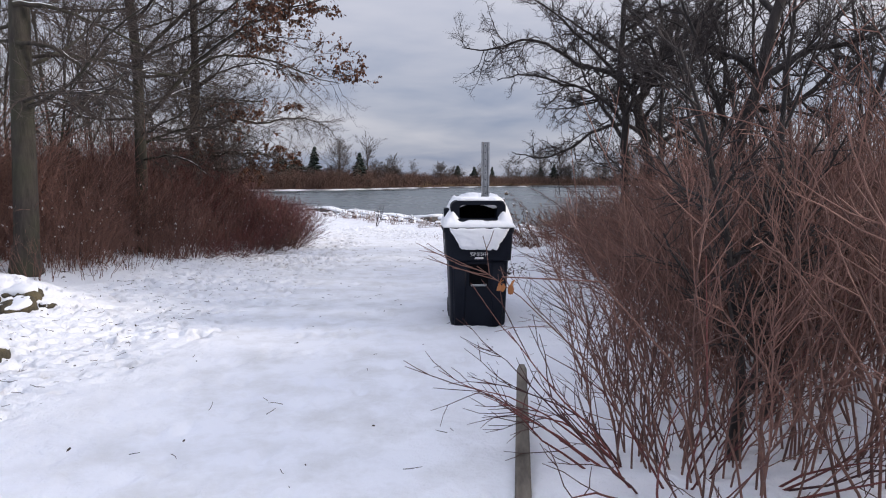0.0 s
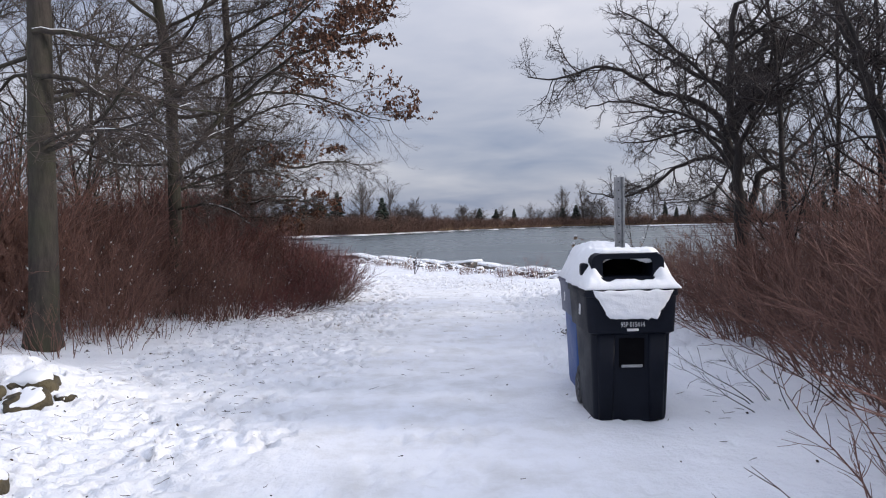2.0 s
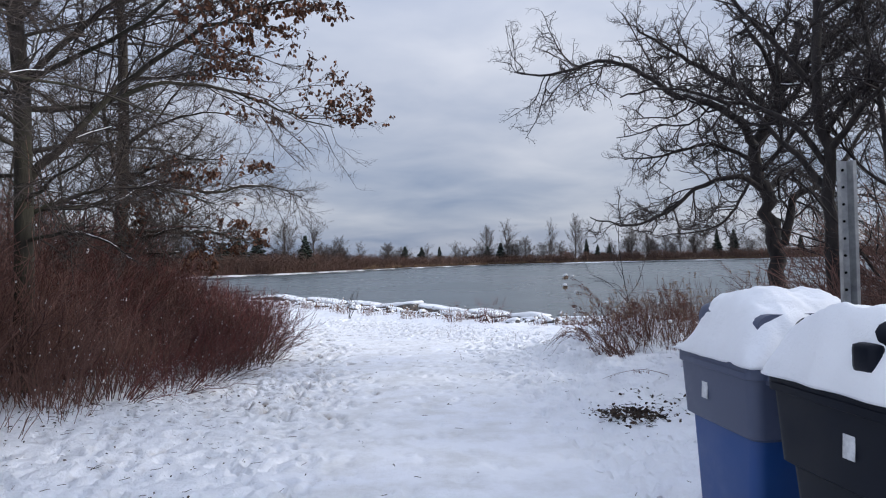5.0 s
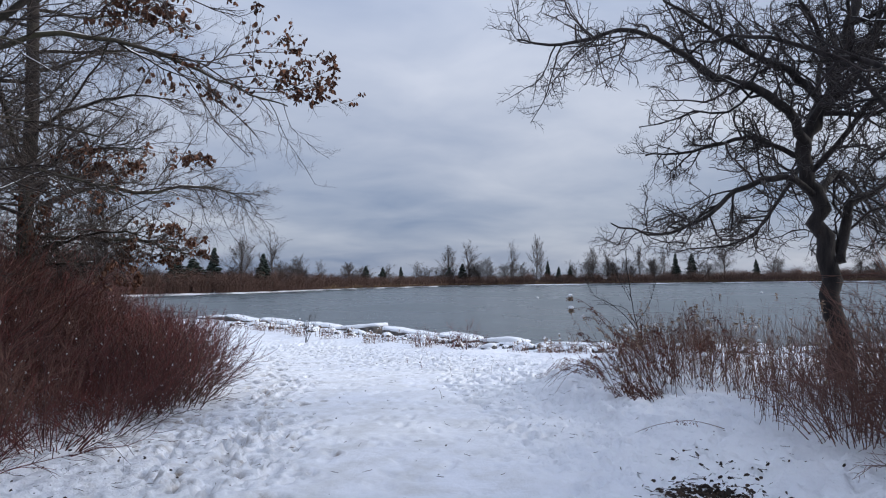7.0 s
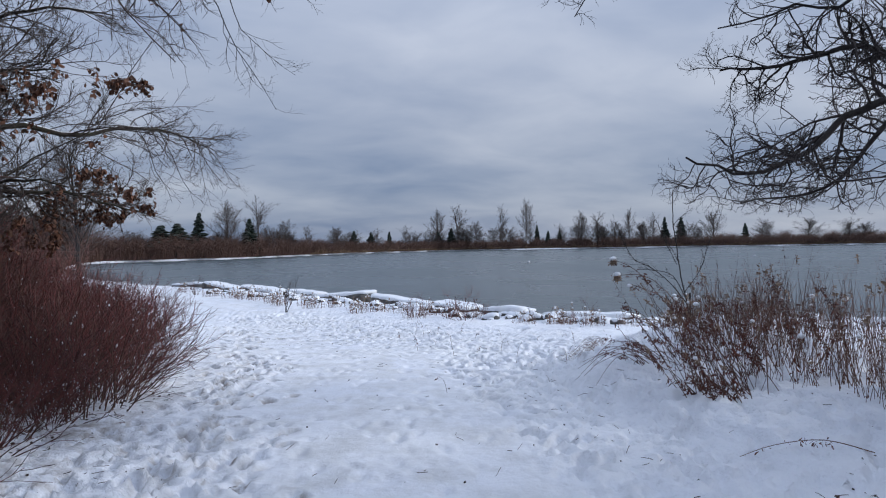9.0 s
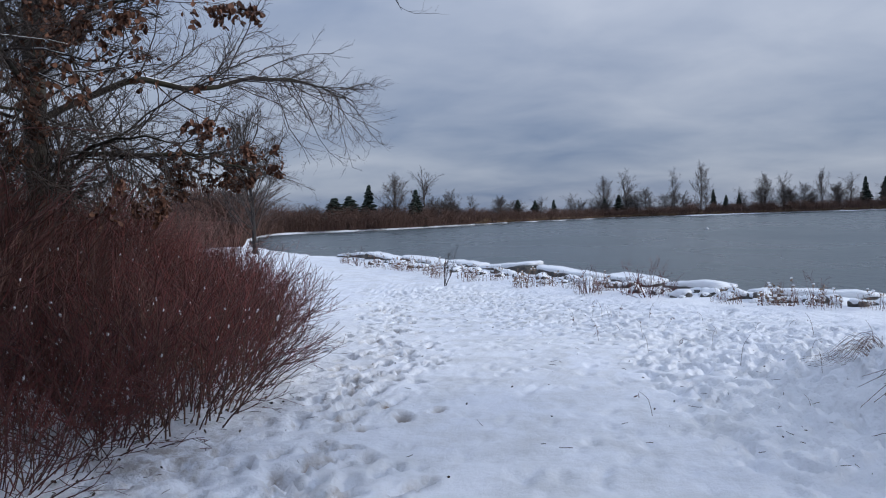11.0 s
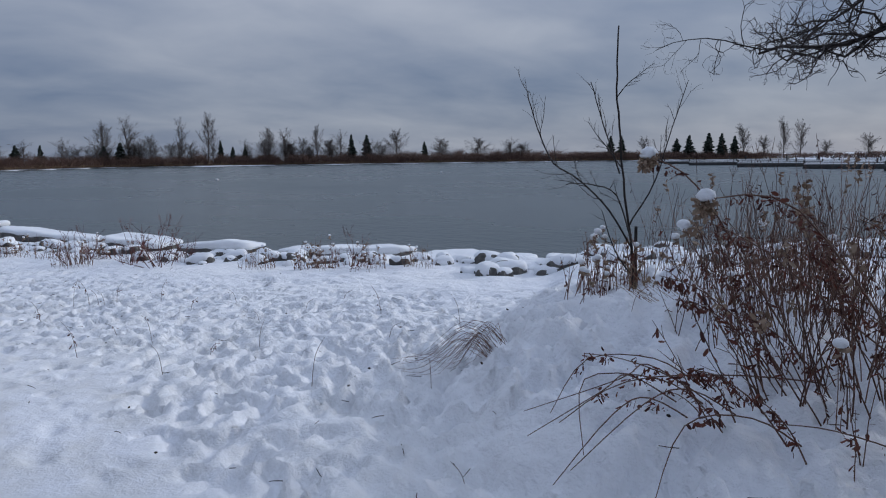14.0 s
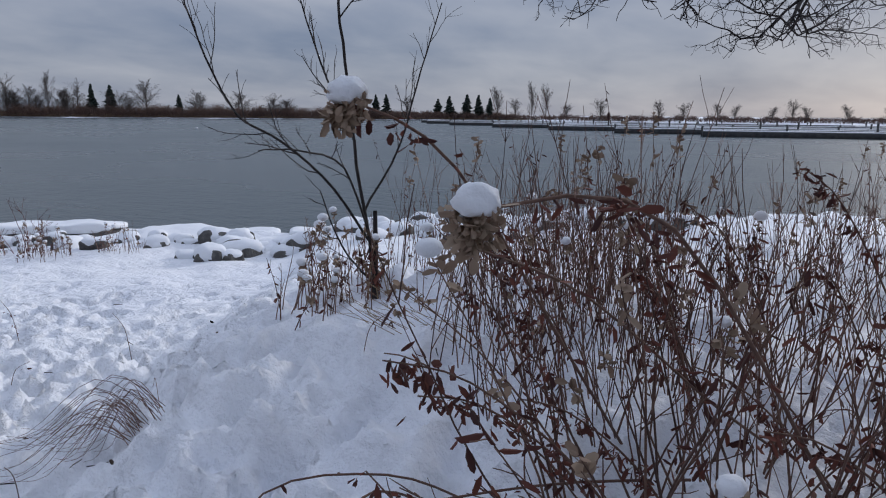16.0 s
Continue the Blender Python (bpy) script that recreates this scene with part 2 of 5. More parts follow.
def mesh_of(name, verts, faces):
    """A mesh from arrays of vertices and of faces that all have the same corner count."""
    verts, faces = np.asarray(verts, dtype=np.float32), np.asarray(faces, dtype=np.int32)
    me = bpy.data.meshes.new(name)
    n, k = faces.shape
    me.vertices.add(len(verts))
    me.vertices.foreach_set("co", verts.ravel())
    me.loops.add(n * k)
    me.loops.foreach_set("vertex_index", faces.ravel())
    me.polygons.add(n)
    me.polygons.foreach_set("loop_start", np.arange(0, n * k, k, dtype=np.int32))
    me.polygons.foreach_set("loop_total", np.full(n, k, dtype=np.int32))
    me.update(calc_edges=True)
    me.validate()
    return me


class Tubes:
    """Gathers tapered twigs (points and radii) and turns them into one mesh."""

    def __init__(self):
        self.by_count = {}

    def add(self, pts, radii):
        self.by_count.setdefault(len(pts), []).append((pts, radii))

    def count(self):
        return sum(len(v) for v in self.by_count.values())

    def mesh(self, name, sides=3):
        vs, fs, base = [], [], 0
        ang = np.arange(sides) * 2 * np.pi / sides
        ca, sa = np.cos(ang), np.sin(ang)
        for k, items in self.by_count.items():
            P = np.array([[tuple(p) for p in it[0]] for it in items], dtype=np.float64)
            R = np.array([it[1] for it in items], dtype=np.float64)
            T = np.gradient(P, axis=1)
            T /= np.linalg.norm(T, axis=2, keepdims=True) + 1e-9
            mean = T.mean(axis=1, keepdims=True)
            ref = np.where(np.abs(mean[..., 2:3]) > 0.8, np.array([1.0, 0.13, 0.0]), np.array([0.05, 0.1, 1.0]))
            U = np.cross(T, ref)
            U /= np.linalg.norm(U, axis=2, keepdims=True) + 1e-9
            V = np.cross(T, U)
            ring = P[:, :, None, :] + R[:, :, None, None] * (U[:, :, None, :] * ca[None, None, :, None] + V[:, :, None, :] * sa[None, None, :, None])
            n = len(items)
            vs.append(ring.reshape(-1, 3))
            i = np.arange(n)[:, None, None] * (k * sides) + np.arange(k - 1)[None, :, None] * sides
            a, b = np.arange(sides)[None, None, :], (np.arange(sides)[None, None, :] + 1) % sides
            f = np.stack([i + a, i + b, i + b + sides, i + a + sides], axis=-1).reshape(-1, 4)
            fs.append(f + base)
            base += n * k * sides
        return mesh_of(name, np.concatenate(vs), np.concatenate(fs))


class Leaves:
    """Gathers small curled leaves, each two folded quads."""

    def __init__(self):
        self.v, self.f = [], []

    def add(self, p, along, size, rng, width=0.45):
        a = Vector(along).normalized()
        s = a.cross(Vector((rng.uniform(-1, 1), rng.uniform(-1, 1), rng.uniform(-1, 1)))).normalized()
        n = a.cross(s)
        p = Vector(p)
        curl = rng.uniform(0.2, 1.0)
        m1, m2, tip = p + a * size * 0.35, p + a * size * 0.75 + n * size * 0.3 * curl, p + a * size * (1 - 0.25 * curl) + n * size * 0.65 * curl
        w = s * size * width * 0.5
        fold = n * size * rng.uniform(0.05, 0.22)
        i = len(self.v)
        self.v += [tuple(p), tuple(m1 + w + fold), tuple(m2 + w * 0.8 + fold), tuple(tip), tuple(m2 - w * 0.8 + fold), tuple(m1 - w + fold)]
        self.f += [(i, i + 1, i + 2, i + 3), (i, i + 3, i + 4, i + 5)]

    def mesh(self, name):
        return mesh_of(name, self.v, self.f)


def smooth_noise(x, y, seed, cell):
    """Value noise on arrays, -1 to 1."""
    r = np.random.RandomState(seed).uniform(-1, 1, (256, 256))
    u, v = np.asarray(x, dtype=float) / cell, np.asarray(y, dtype=float) / cell
    i, j = np.floor(u).astype(int), np.floor(v).astype(int)
    fu, fv = u - i, v - j
    fu, fv = fu * fu * (3 - 2 * fu), fv * fv * (3 - 2 * fv)
    a, b = r[i % 256, j % 256], r[(i + 1) % 256, j % 256]
    c, d = r[i % 256, (j + 1) % 256], r[(i + 1) % 256, (j + 1) % 256]
    return (a * (1 - fu) + b * fu) * (1 - fv) + (c * (1 - fu) + d * fu) * fv


# ---- the lie of the land ----
LAKE_Z = -1.25
NEAR_SHORE = [(60, -52), (24, -4), (16.5, 8.5), (11.2, 16.6), (8.2, 21.4), (6.3, 25.2), (4.2, 28.8), (1.7, 31.2), (-1.7, 38), (-6.9, 47), (-12.5, 53)]
FAR_SHORE = [(-24, 75), (-38, 110), (-49, 150), (-52, 172), (-28, 191), (2, 262), (42, 312), (100, 302), (150, 278), (205, 234), (262, 180), (285, 95), (280, 0), (240, -90), (110, -110)]
LAKE = np.array(NEAR_SHORE + FAR_SHORE, dtype=float)


def lake_depth(x, y):
    """Metres inside the lake's edge (plus) or outside it (minus)."""
    x, y = np.asarray(x, dtype=float), np.asarray(y, dtype=float)
    best, inside = np.full(x.shape, 1e9), np.zeros(x.shape, dtype=bool)
    for (ax, ay), (bx, by) in zip(LAKE, np.roll(LAKE, -1, axis=0)):
        dx, dy = bx - ax, by - ay
        t = np.clip(((x - ax) * dx + (y - ay) * dy) / (dx * dx + dy * dy), 0, 1)
        best = np.minimum(best, np.hypot(x - ax - t * dx, y - ay - t * dy))
        cross = ((ay > y) != (by > y)) & (x < (bx - ax) * (y - ay) / (by - ay + 1e-12) + ax)
        inside ^= cross
    return np.where(inside, best, -best)


def land(x, y):
    """Height of the snow, without footprints."""
    x, y = np.asarray(x, dtype=float), np.asarray(y, dtype=float)
    z = np.interp(y, [-60, 0, 7, 13, 18, 21, 28, 60, 200], [0.5, 0.14, 0.07, -0.05, -0.17, -0.27, -0.48, -0.5, -0.5])
    z = z + np.clip((-3.4 - x) * 0.10, 0, 0.3) * np.clip((24 - y) / 6, 0, 1)
    z = z + np.clip((x - 1.2) * 0.07, 0, 0.22) * np.clip((16 - y) / 4, 0, 1)
    z = z + 0.33 * np.exp(-(((x - 3.3) / 1.25) ** 2 + ((y - 17.7) / 1.5) ** 2)) + 0.12 * np.exp(-(((x - 6.5) / 2.2) ** 2 + ((y - 16) / 3) ** 2))
    z = z + 0.30 * np.exp(-(((x + 5.0) / 0.75) ** 2 + ((y - 7.9) / 0.6) ** 2)) + 0.22 * np.exp(-(((x + 4.5) / 0.7) ** 2 + ((y - 5.9) / 0.5) ** 2))
    off = np.clip((np.abs(x + 0.9) - 1.6) / 1.5, 0, 1)
    near = np.clip((70 - np.hypot(x, y - 15)) / 30, 0, 1)
    z = z + near * (smooth_noise(x, y, 3, 1.7) * (0.012 + 0.030 * off) + smooth_noise(x, y, 4, 0.55) * (0.004 + 0.016 * off))
    # a low drift beside the end of the walk
    drift = np.clip(((x - 0.67) * 0.64 - (y - 17.48) * 0.77 + 0.1) / 0.55, 0, 1) * np.clip((x - 0.9) / 0.7, 0, 1) * np.clip((y - 13) / 2, 0, 1)
    z = z + 0.18 * drift * drift * (3 - 2 * drift)
    rough = np.clip((x - 1.1) / 0.8, 0, 1) * np.clip((y - 14) / 2, 0, 1) * np.clip((20 - y) / 1.5, 0, 1)
    z = z + rough * (0.085 * np.abs(smooth_noise(x, y, 6, 0.42)) + 0.03 * smooth_noise(x, y, 7, 0.20))
    d = lake_depth(x, y)
    bank = np.clip((d + 0.7) / 1.9, 0, 1)
    far = np.clip((np.hypot(x, y) - 120) / 60, 0, 1)
    z = z * (1 - far) + far * np.clip(-1.0 + np.clip(-d, 0, 30) * 0.06, -1, 0.3)
    bank = np.where(far > 0.5, np.clip((d + 1.5) / 4, 0, 1), bank)
    return z + (-2.6 - z) * bank * bank * (3 - 2 * bank)


def gz(x, y):
    return float(land(np.array([x]), np.array([y]))[0])

# ---- ground ----


def stretch_axis(lo, hi, step, reach, growth):
    """Even lines between lo and hi, ever wider ones out to reach on both sides."""
    mid = list(np.arange(lo, hi, step))
    out, d, a, b = [], step, lo, hi
    left, right = [], []
    while a > -reach:
        d = d * growth
        a -= d
        left.append(a)
    d = step
    while b < reach:
        right.append(b)
        d = d * growth
        b += d
    return np.array(left[::-1] + mid + right + [reach])


GX, GY = stretch_axis(-5.0, 7.0, 0.039, 3000, 1.06), stretch_axis(1.5, 29.0, 0.039, 3000, 1.06)
XX, YY = np.meshgrid(GX, GY)
ZZ = land(XX, YY)
SOIL, PACKED = np.zeros_like(ZZ), np.zeros_like(ZZ)
# the trodden path: straight along the walk, then bending away beside the shore
path_x = np.interp(YY, [-5, 0, 8, 14, 20, 26, 33, 42, 50], [-0.6, -0.6, -1.3, -1.2, -1.0, -2.2, -4.5, -8.5, -14])
path_w = np.interp(YY, [0, 8, 14, 22, 30, 45], [1.5, 1.5, 1.6, 2.2, 2.2, 2.0])
PACKED[:] = np.clip(1.4 - np.abs(XX - path_x) / path_w, 0, 1) * (lake_depth(XX, YY) < -1)
ZZ -= 0.03 * PACKED
foot_rng = random.Random(11)


def stamp(x, y, turn, length, width, deep, soil=0.0):
    """One footprint: a dent with a raised rim."""
    r = length * 1.3
    i0, i1 = np.searchsorted(GX, (x - r, x + r))
    j0, j1 = np.searchsorted(GY, (y - r, y + r))
    if i1 - i0 < 3 or j1 - j0 < 3:
        return
    dx, dy = XX[j0:j1, i0:i1] - x, YY[j0:j1, i0:i1] - y
    c, s = math.cos(turn), math.sin(turn)
    u, v = (dx * c + dy * s) / (length / 2), (-dx * s + dy * c) / (width / 2)
    q = u * u + v * v
    ZZ[j0:j1, i0:i1] += -deep * np.exp(-q ** 2 * 0.9) + deep * 0.28 * np.exp(-((np.sqrt(q) - 1.45) / 0.3) ** 2)
    SOIL[j0:j1, i0:i1] = np.maximum(SOIL[j0:j1, i0:i1], soil * np.exp(-q * 0.8))


# a trail beside the thicket, trampled snow towards the shore, scattered steps elsewhere
for _ in range(330):
    y = foot_rng.uniform(12.5, 27)
    x = np.interp(y, [12, 16, 20, 24, 28], [-2.75, -2.7, -2.75, -3.3, -4.5]) + foot_rng.gauss(0, 0.34)
    stamp(x, y, foot_rng.gauss(1.6, 0.5), foot_rng.uniform(0.16, 0.30), foot_rng.uniform(0.09, 0.13), foot_rng.uniform(0.03, 0.08), foot_rng.choice((0.2, 0.5, 0.8, 1.0)))
for _ in range(5200):
    s = foot_rng.random()
    x, y = 4.6 * (1 - s) - 3.2 * s, 19.5 * (1 - s) + 33.5 * s
    k = foot_rng.gauss(1.9, 1.0)
    x, y = x - k * 0.85, y - k * 0.5
    stamp(x, y, foot_rng.uniform(0, 3.14), foot_rng.uniform(0.07, 0.20), foot_rng.uniform(0.05, 0.10), foot_rng.uniform(0.015, 0.055), foot_rng.choice((0, 0, 0, 0, 0.12)))
for _ in range(1700):
    x, y = foot_rng.uniform(0.0, 2.6), foot_rng.uniform(8.8, 20)
    stamp(x, y, foot_rng.gauss(1.6, 0.7), foot_rng.uniform(0.10, 0.28), foot_rng.uniform(0.07, 0.12), foot_rng.uniform(0.02, 0.06))
for _ in range(2100):
    x, y = foot_rng.uniform(-4.7, -2.0), foot_rng.uniform(2, 16)
    stamp(x - max(0, 9 - y) * 0.12, y, foot_rng.uniform(0, 3.14), foot_rng.uniform(0.08, 0.24), foot_rng.uniform(0.06, 0.11), foot_rng.uniform(0.015, 0.055), foot_rng.choice((0, 0, 0, 0, 0, 0.35)))
for _ in range(1000):
    y = foot_rng.uniform(1.5, 28)
    x = np.interp(y, [0, 8, 14, 20, 28], [-0.6, -1.3, -1.2, -1.0, -2.6]) + foot_rng.gauss(0, 1.1)
    stamp(x, y, foot_rng.gauss(1.6, 0.3), foot_rng.uniform(0.14, 0.30), foot_rng.uniform(0.08, 0.12), foot_rng.uniform(0.006, 0.022))
# hollows between the weeds on the drift
for _ in range(210):
    x, y = foot_rng.uniform(1.0, 3.8), foot_rng.uniform(15.4, 18.9)
    stamp(x, y, foot_rng.uniform(0, 3.14), foot_rng.uniform(0.14, 0.40), foot_rng.uniform(0.10, 0.22), foot_rng.uniform(0.02, 0.075))
SOIL = np.maximum(SOIL, 0.75 * np.exp(-(((XX + 3.55) / 0.45) ** 2)) * np.clip((YY - 12) / 3, 0, 1) * np.clip((20 - YY) / 4, 0, 1) * (0.5 + 0.5 * smooth_noise(XX, YY, 9, 0.5)))

# crumbly surface off the beaten line
crumb = (1 - PACKED * 0.8) * np.clip((40 - np.hypot(XX, YY - 15)) / 10, 0, 1)
ZZ += crumb * (0.007 * smooth_noise(XX, YY, 21, 0.13) + 0.018 * smooth_noise(XX, YY, 22, 0.24))
nx, ny = len(GX), len(GY)
idx = np.arange(nx * ny).reshape(ny, nx)
quads = np.stack([idx[:-1, :-1], idx[:-1, 1:], idx[1:, 1:], idx[1:, :-1]], axis=-1).reshape(-1, 4)
g_me = mesh_of("ground", np.stack([XX, YY, ZZ], axis=-1).reshape(-1, 3), quads)
for key, arr in (("soil", SOIL), ("packed", PACKED)):
    g_me.attributes.new(key, "FLOAT", "POINT").data.foreach_set("value", arr.ravel().astype(np.float32))
tagged(link_mesh("ground", g_me, "ground"), "snow-covered ground with trodden path and footprints", "ground", kind="structure")

bm = bmesh.new()
bmesh.ops.create_grid(bm, x_segments=40, y_segments=40, size=420)
tagged(part("water", bm, "water", None), "grey rippled lake water under an overcast sky", "water", kind="structure").location = (120, 120, LAKE_Z)

# ---- trees ----


def wander(rng, p, d, length, n, bend, lift, floor=None):
    """A crooked line of n + 1 points."""
    pts, p, d = [Vector(p)], Vector(p), Vector(d).normalized()
    for _ in range(n):
        d = (d + Vector((rng.gauss(0, bend), rng.gauss(0, bend), rng.gauss(0, bend) + lift))).normalized()
        if floor is not None and p.z + d.z * length / n < floor and d.z < 0:
            d = Vector((d.x, d.y, -0.4 * d.z)).normalized()
        p = p + d * (length / n)
        pts.append(p.copy())
    return pts


def side_way(rng, d, spread, flat=0.0):
    """A way that leaves d at an angle of about spread."""
    d = Vector(d).normalized()
    a = d.orthogonal().normalized()
    b = d.cross(a)
    t = rng.uniform(0, 2 * math.pi)
    w = a * math.cos(t) + b * math.sin(t)
    w.z *= 1 - flat
    return (d * math.cos(spread) + w.normalized() * math.sin(spread)).normalized()


def ramify(rng, out, p, d, length, r, level, spec):
    """Grows a branch and its side branches into out[level]."""
    s = spec[level]
    pts = wander(rng, p, d, length, s["n"], s["bend"], s["lift"], s.get("floor"))
    tip = s.get("tip", 0.35)
    sprout(rng, out, pts, [r * (1 - (1 - tip) * i / s["n"]) for i in range(s["n"] + 1)], length, level, spec)


def sprout(rng, out, pts, radii, length, level, spec, dense=1.0, plain=0.0):
    """Adds a branch along pts, the snow on it, and the side branches that leave it."""
    s, n = spec[level], len(pts) - 1
    out["wood"][level].add(pts, radii)
    if "snow" in out and s.get("snow") and rng.random() < s["snow"] and abs((pts[-1] - pts[0]).normalized().z) < 0.6:
        a = rng.randint(0, n // 2)
        b = min(n, a + rng.randint(2, max(2, n // 2)))
        if b - a > 1:
            out["snow"].add([q + Vector((0, 0, rr * 0.72)) for q, rr in zip(pts[a:b + 1], radii[a:b + 1])], [rr * 0.5 for rr in radii[a:b + 1]])
    if level + 1 >= len(spec):
        if "leaves" in out and out["leafy"](pts[-1]):
            for q in pts[1:]:
                for _ in range(rng.choice((0, 1, 2, 2))):
                    out["leaves"].add(q, (rng.gauss(0, 0.6), rng.gauss(0, 0.6), -1), rng.uniform(0.04, 0.088), rng, 0.55)
        return
    c = spec[level + 1]
    count = max(1, int(rng.gauss(s["kids"], s["kids"] * 0.15) * dense))
    start = max(plain, s.get("from", 0.2))
    for k in range(count):
        f = min(start + (1 - start) * (k + rng.random()) / count, 0.999)
        i = int(f * n)
        q = pts[i].lerp(pts[i + 1], f * n - i)
        way = (pts[i + 1] - pts[i]).normalized()
        nd = side_way(rng, way, rng.uniform(*c["angle"]), c.get("flat", 0))
        ln = length * c["ratio"] * rng.uniform(0.6, 1.15) * (1.05 - 0.55 * f if level else 1 - 0.45 * f)
        ramify(rng, out, q, nd, ln, min(radii[i] * 0.62, c["r"] * rng.uniform(0.7, 1.2)), level + 1, spec)


def through_points(points, steps=4):
    """A smooth line through the points."""
    P, fine = [Vector(p) for p in points], []
    for k in range(len(P) - 1):
        a, b, c, d = P[max(k - 1, 0)], P[k], P[k + 1], P[min(k + 2, len(P) - 1)]
        for m in range(steps):
            u = m / steps
            fine.append(0.5 * (2 * b + (c - a) * u + (2 * a - 5 * b + 4 * c - d) * u * u + (3 * b - a - 3 * c + d) * u ** 3))
    return fine + [P[-1]]


def bough(rng, out, points, r0, r1, level, spec, foot, dense=1.0, plain=0.0):
    """A main limb that bends through the given places."""
    kink = min(0.028, r0 * 0.3)
    pts = [q - foot + Vector((rng.gauss(0, kink), rng.gauss(0, kink), rng.gauss(0, kink))) * (k > 0) for k, q in enumerate(through_points(points))]
    n = len(pts) - 1
    length = sum((b - a).length for a, b in zip(pts, pts[1:]))
    sprout(rng, out, pts, [r0 + (r1 - r0) * k / n for k in range(n + 1)], length, level, spec, dense, plain)


def tree(name, label, base, spec, height, r, seed, bark_mat, twig_mat, lean=(0, 0), leafy=None, snow=False, group="", limb_parts=False, boughs=(), stem=None):
    """A bare tree > trunk, limbs, crown and where it has them dead foliage and snow."""
    rng = random.Random(seed)
    out = {"wood": [Tubes() for _ in spec]}
    if leafy:
        out["leaves"], out["leafy"] = Leaves(), leafy
    if snow:
        out["snow"] = Tubes()
    top = new(name)
    tagged(top, label, "tree", group)
    foot = Vector((base[0], base[1], gz(*base)))
    if stem:
        bough(rng, out, stem, r, r * 0.45, 0, spec, foot, 1.0, 0.45)
    else:
        ramify(rng, out, (0, 0, -0.15), (*lean, 1), height, r, 0, spec)
    for points, r0, r1, dense in boughs:
        bough(rng, out, points, r0, r1, 1, spec, foot, dense)
    # flared foot
    out["wood"][0].add([Vector((0, 0, -0.2)), Vector((0, 0, 0.12)), Vector((lean[0] * 0.4, lean[1] * 0.4, 0.4))], [r * 1.55, r * 1.22, r * 0.98])
    link_mesh("trunk", out["wood"][0].mesh("trunk", 12), bark_mat, top)
    if limb_parts:
        for items in out["wood"][1].by_count.values():
            for pts, radii in items:
                one = Tubes()
                one.add(pts, radii)
                link_mesh("limb", one.mesh("limb", 7), bark_mat, top)
    else:
        tagged(link_mesh("limb_frame", out["wood"][1].mesh("limb_frame", 6), bark_mat, top), kind="stuff")
    rest = Tubes()
    for tb in out["wood"][2:]:
        for k, v in tb.by_count.items():
            rest.by_count.setdefault(k, []).extend(v)
    if rest.count():
        tagged(link_mesh("crown", rest.mesh("crown", 3), twig_mat, top, "dense fine bare twigs"), kind="stuff")
    if leafy and out["leaves"].v:
        tagged(link_mesh("foliage", out["leaves"].mesh("foliage"), "oak_leaf", top, "curled russet dead leaves"), kind="stuff")
    if snow and out["snow"].count():
        tagged(link_mesh("snow_line", out["snow"].mesh("snow_line", 5), "snow", top, "thin line of fresh snow"), kind="stuff")
    top.location = (base[0], base[1], gz(*base))
    return top


OAK = [
    dict(n=12, bend=0.03, lift=0.05, kids=34, tip=0.3, **{"from": 0.19}),
    dict(n=9, bend=0.13, lift=0.0, floor=1.5, kids=14, angle=(1.15, 1.6), ratio=0.38, r=0.030, flat=0.25, snow=0.8, tip=0.25, **{"from": 0.12}),
    dict(n=6, bend=0.16, lift=-0.01, kids=10, angle=(0.5, 1.0), ratio=0.48, r=0.013, flat=0.4, snow=0.14, tip=0.35),
    dict(n=5, bend=0.2, lift=0.02, kids=6, angle=(0.5, 1.0), ratio=0.50, r=0.0075, flat=0.3, tip=0.55),
    dict(n=3, bend=0.2, lift=0.04, angle=(0.4, 0.9), ratio=0.55, r=0.0052, tip=0.6),
]
LOCUST = [
    dict(n=7, bend=0.05, lift=0.03, kids=8, tip=0.35, **{"from": 0.42}),
    dict(n=12, bend=0.17, lift=0.035, floor=1.75, kids=15, angle=(0.6, 1.15), ratio=0.62, r=0.055, tip=0.18, **{"from": 0.12}),
    dict(n=7, bend=0.30, lift=0.02, floor=1.65, kids=10, angle=(0.6, 1.2), ratio=0.42, r=0.020, tip=0.35, snow=0.12),
    dict(n=6, bend=0.38, lift=0.02, floor=1.55, kids=7, angle=(0.6, 1.2), ratio=0.55, r=0.0105, tip=0.5),
    dict(n=4, bend=0.38, lift=0.02, floor=1.5, angle=(0.6, 1.2), ratio=0.55, r=0.0072, tip=0.6),
]
SLIM = [
    dict(n=9, bend=0.06, lift=0.05, kids=20, tip=0.3, **{"from": 0.15}),
    dict(n=7, bend=0.13, lift=0.05, kids=11, angle=(0.5, 1.05), ratio=0.36, r=0.019, tip=0.3),
    dict(n=5, bend=0.16, lift=0.05, kids=7, angle=(0.4, 0.9), ratio=0.5, r=0.009, tip=0.5),
    dict(n=4, bend=0.2, lift=0.04, angle=(0.4, 0.9), ratio=0.55, r=0.0065, tip=0.6),
]

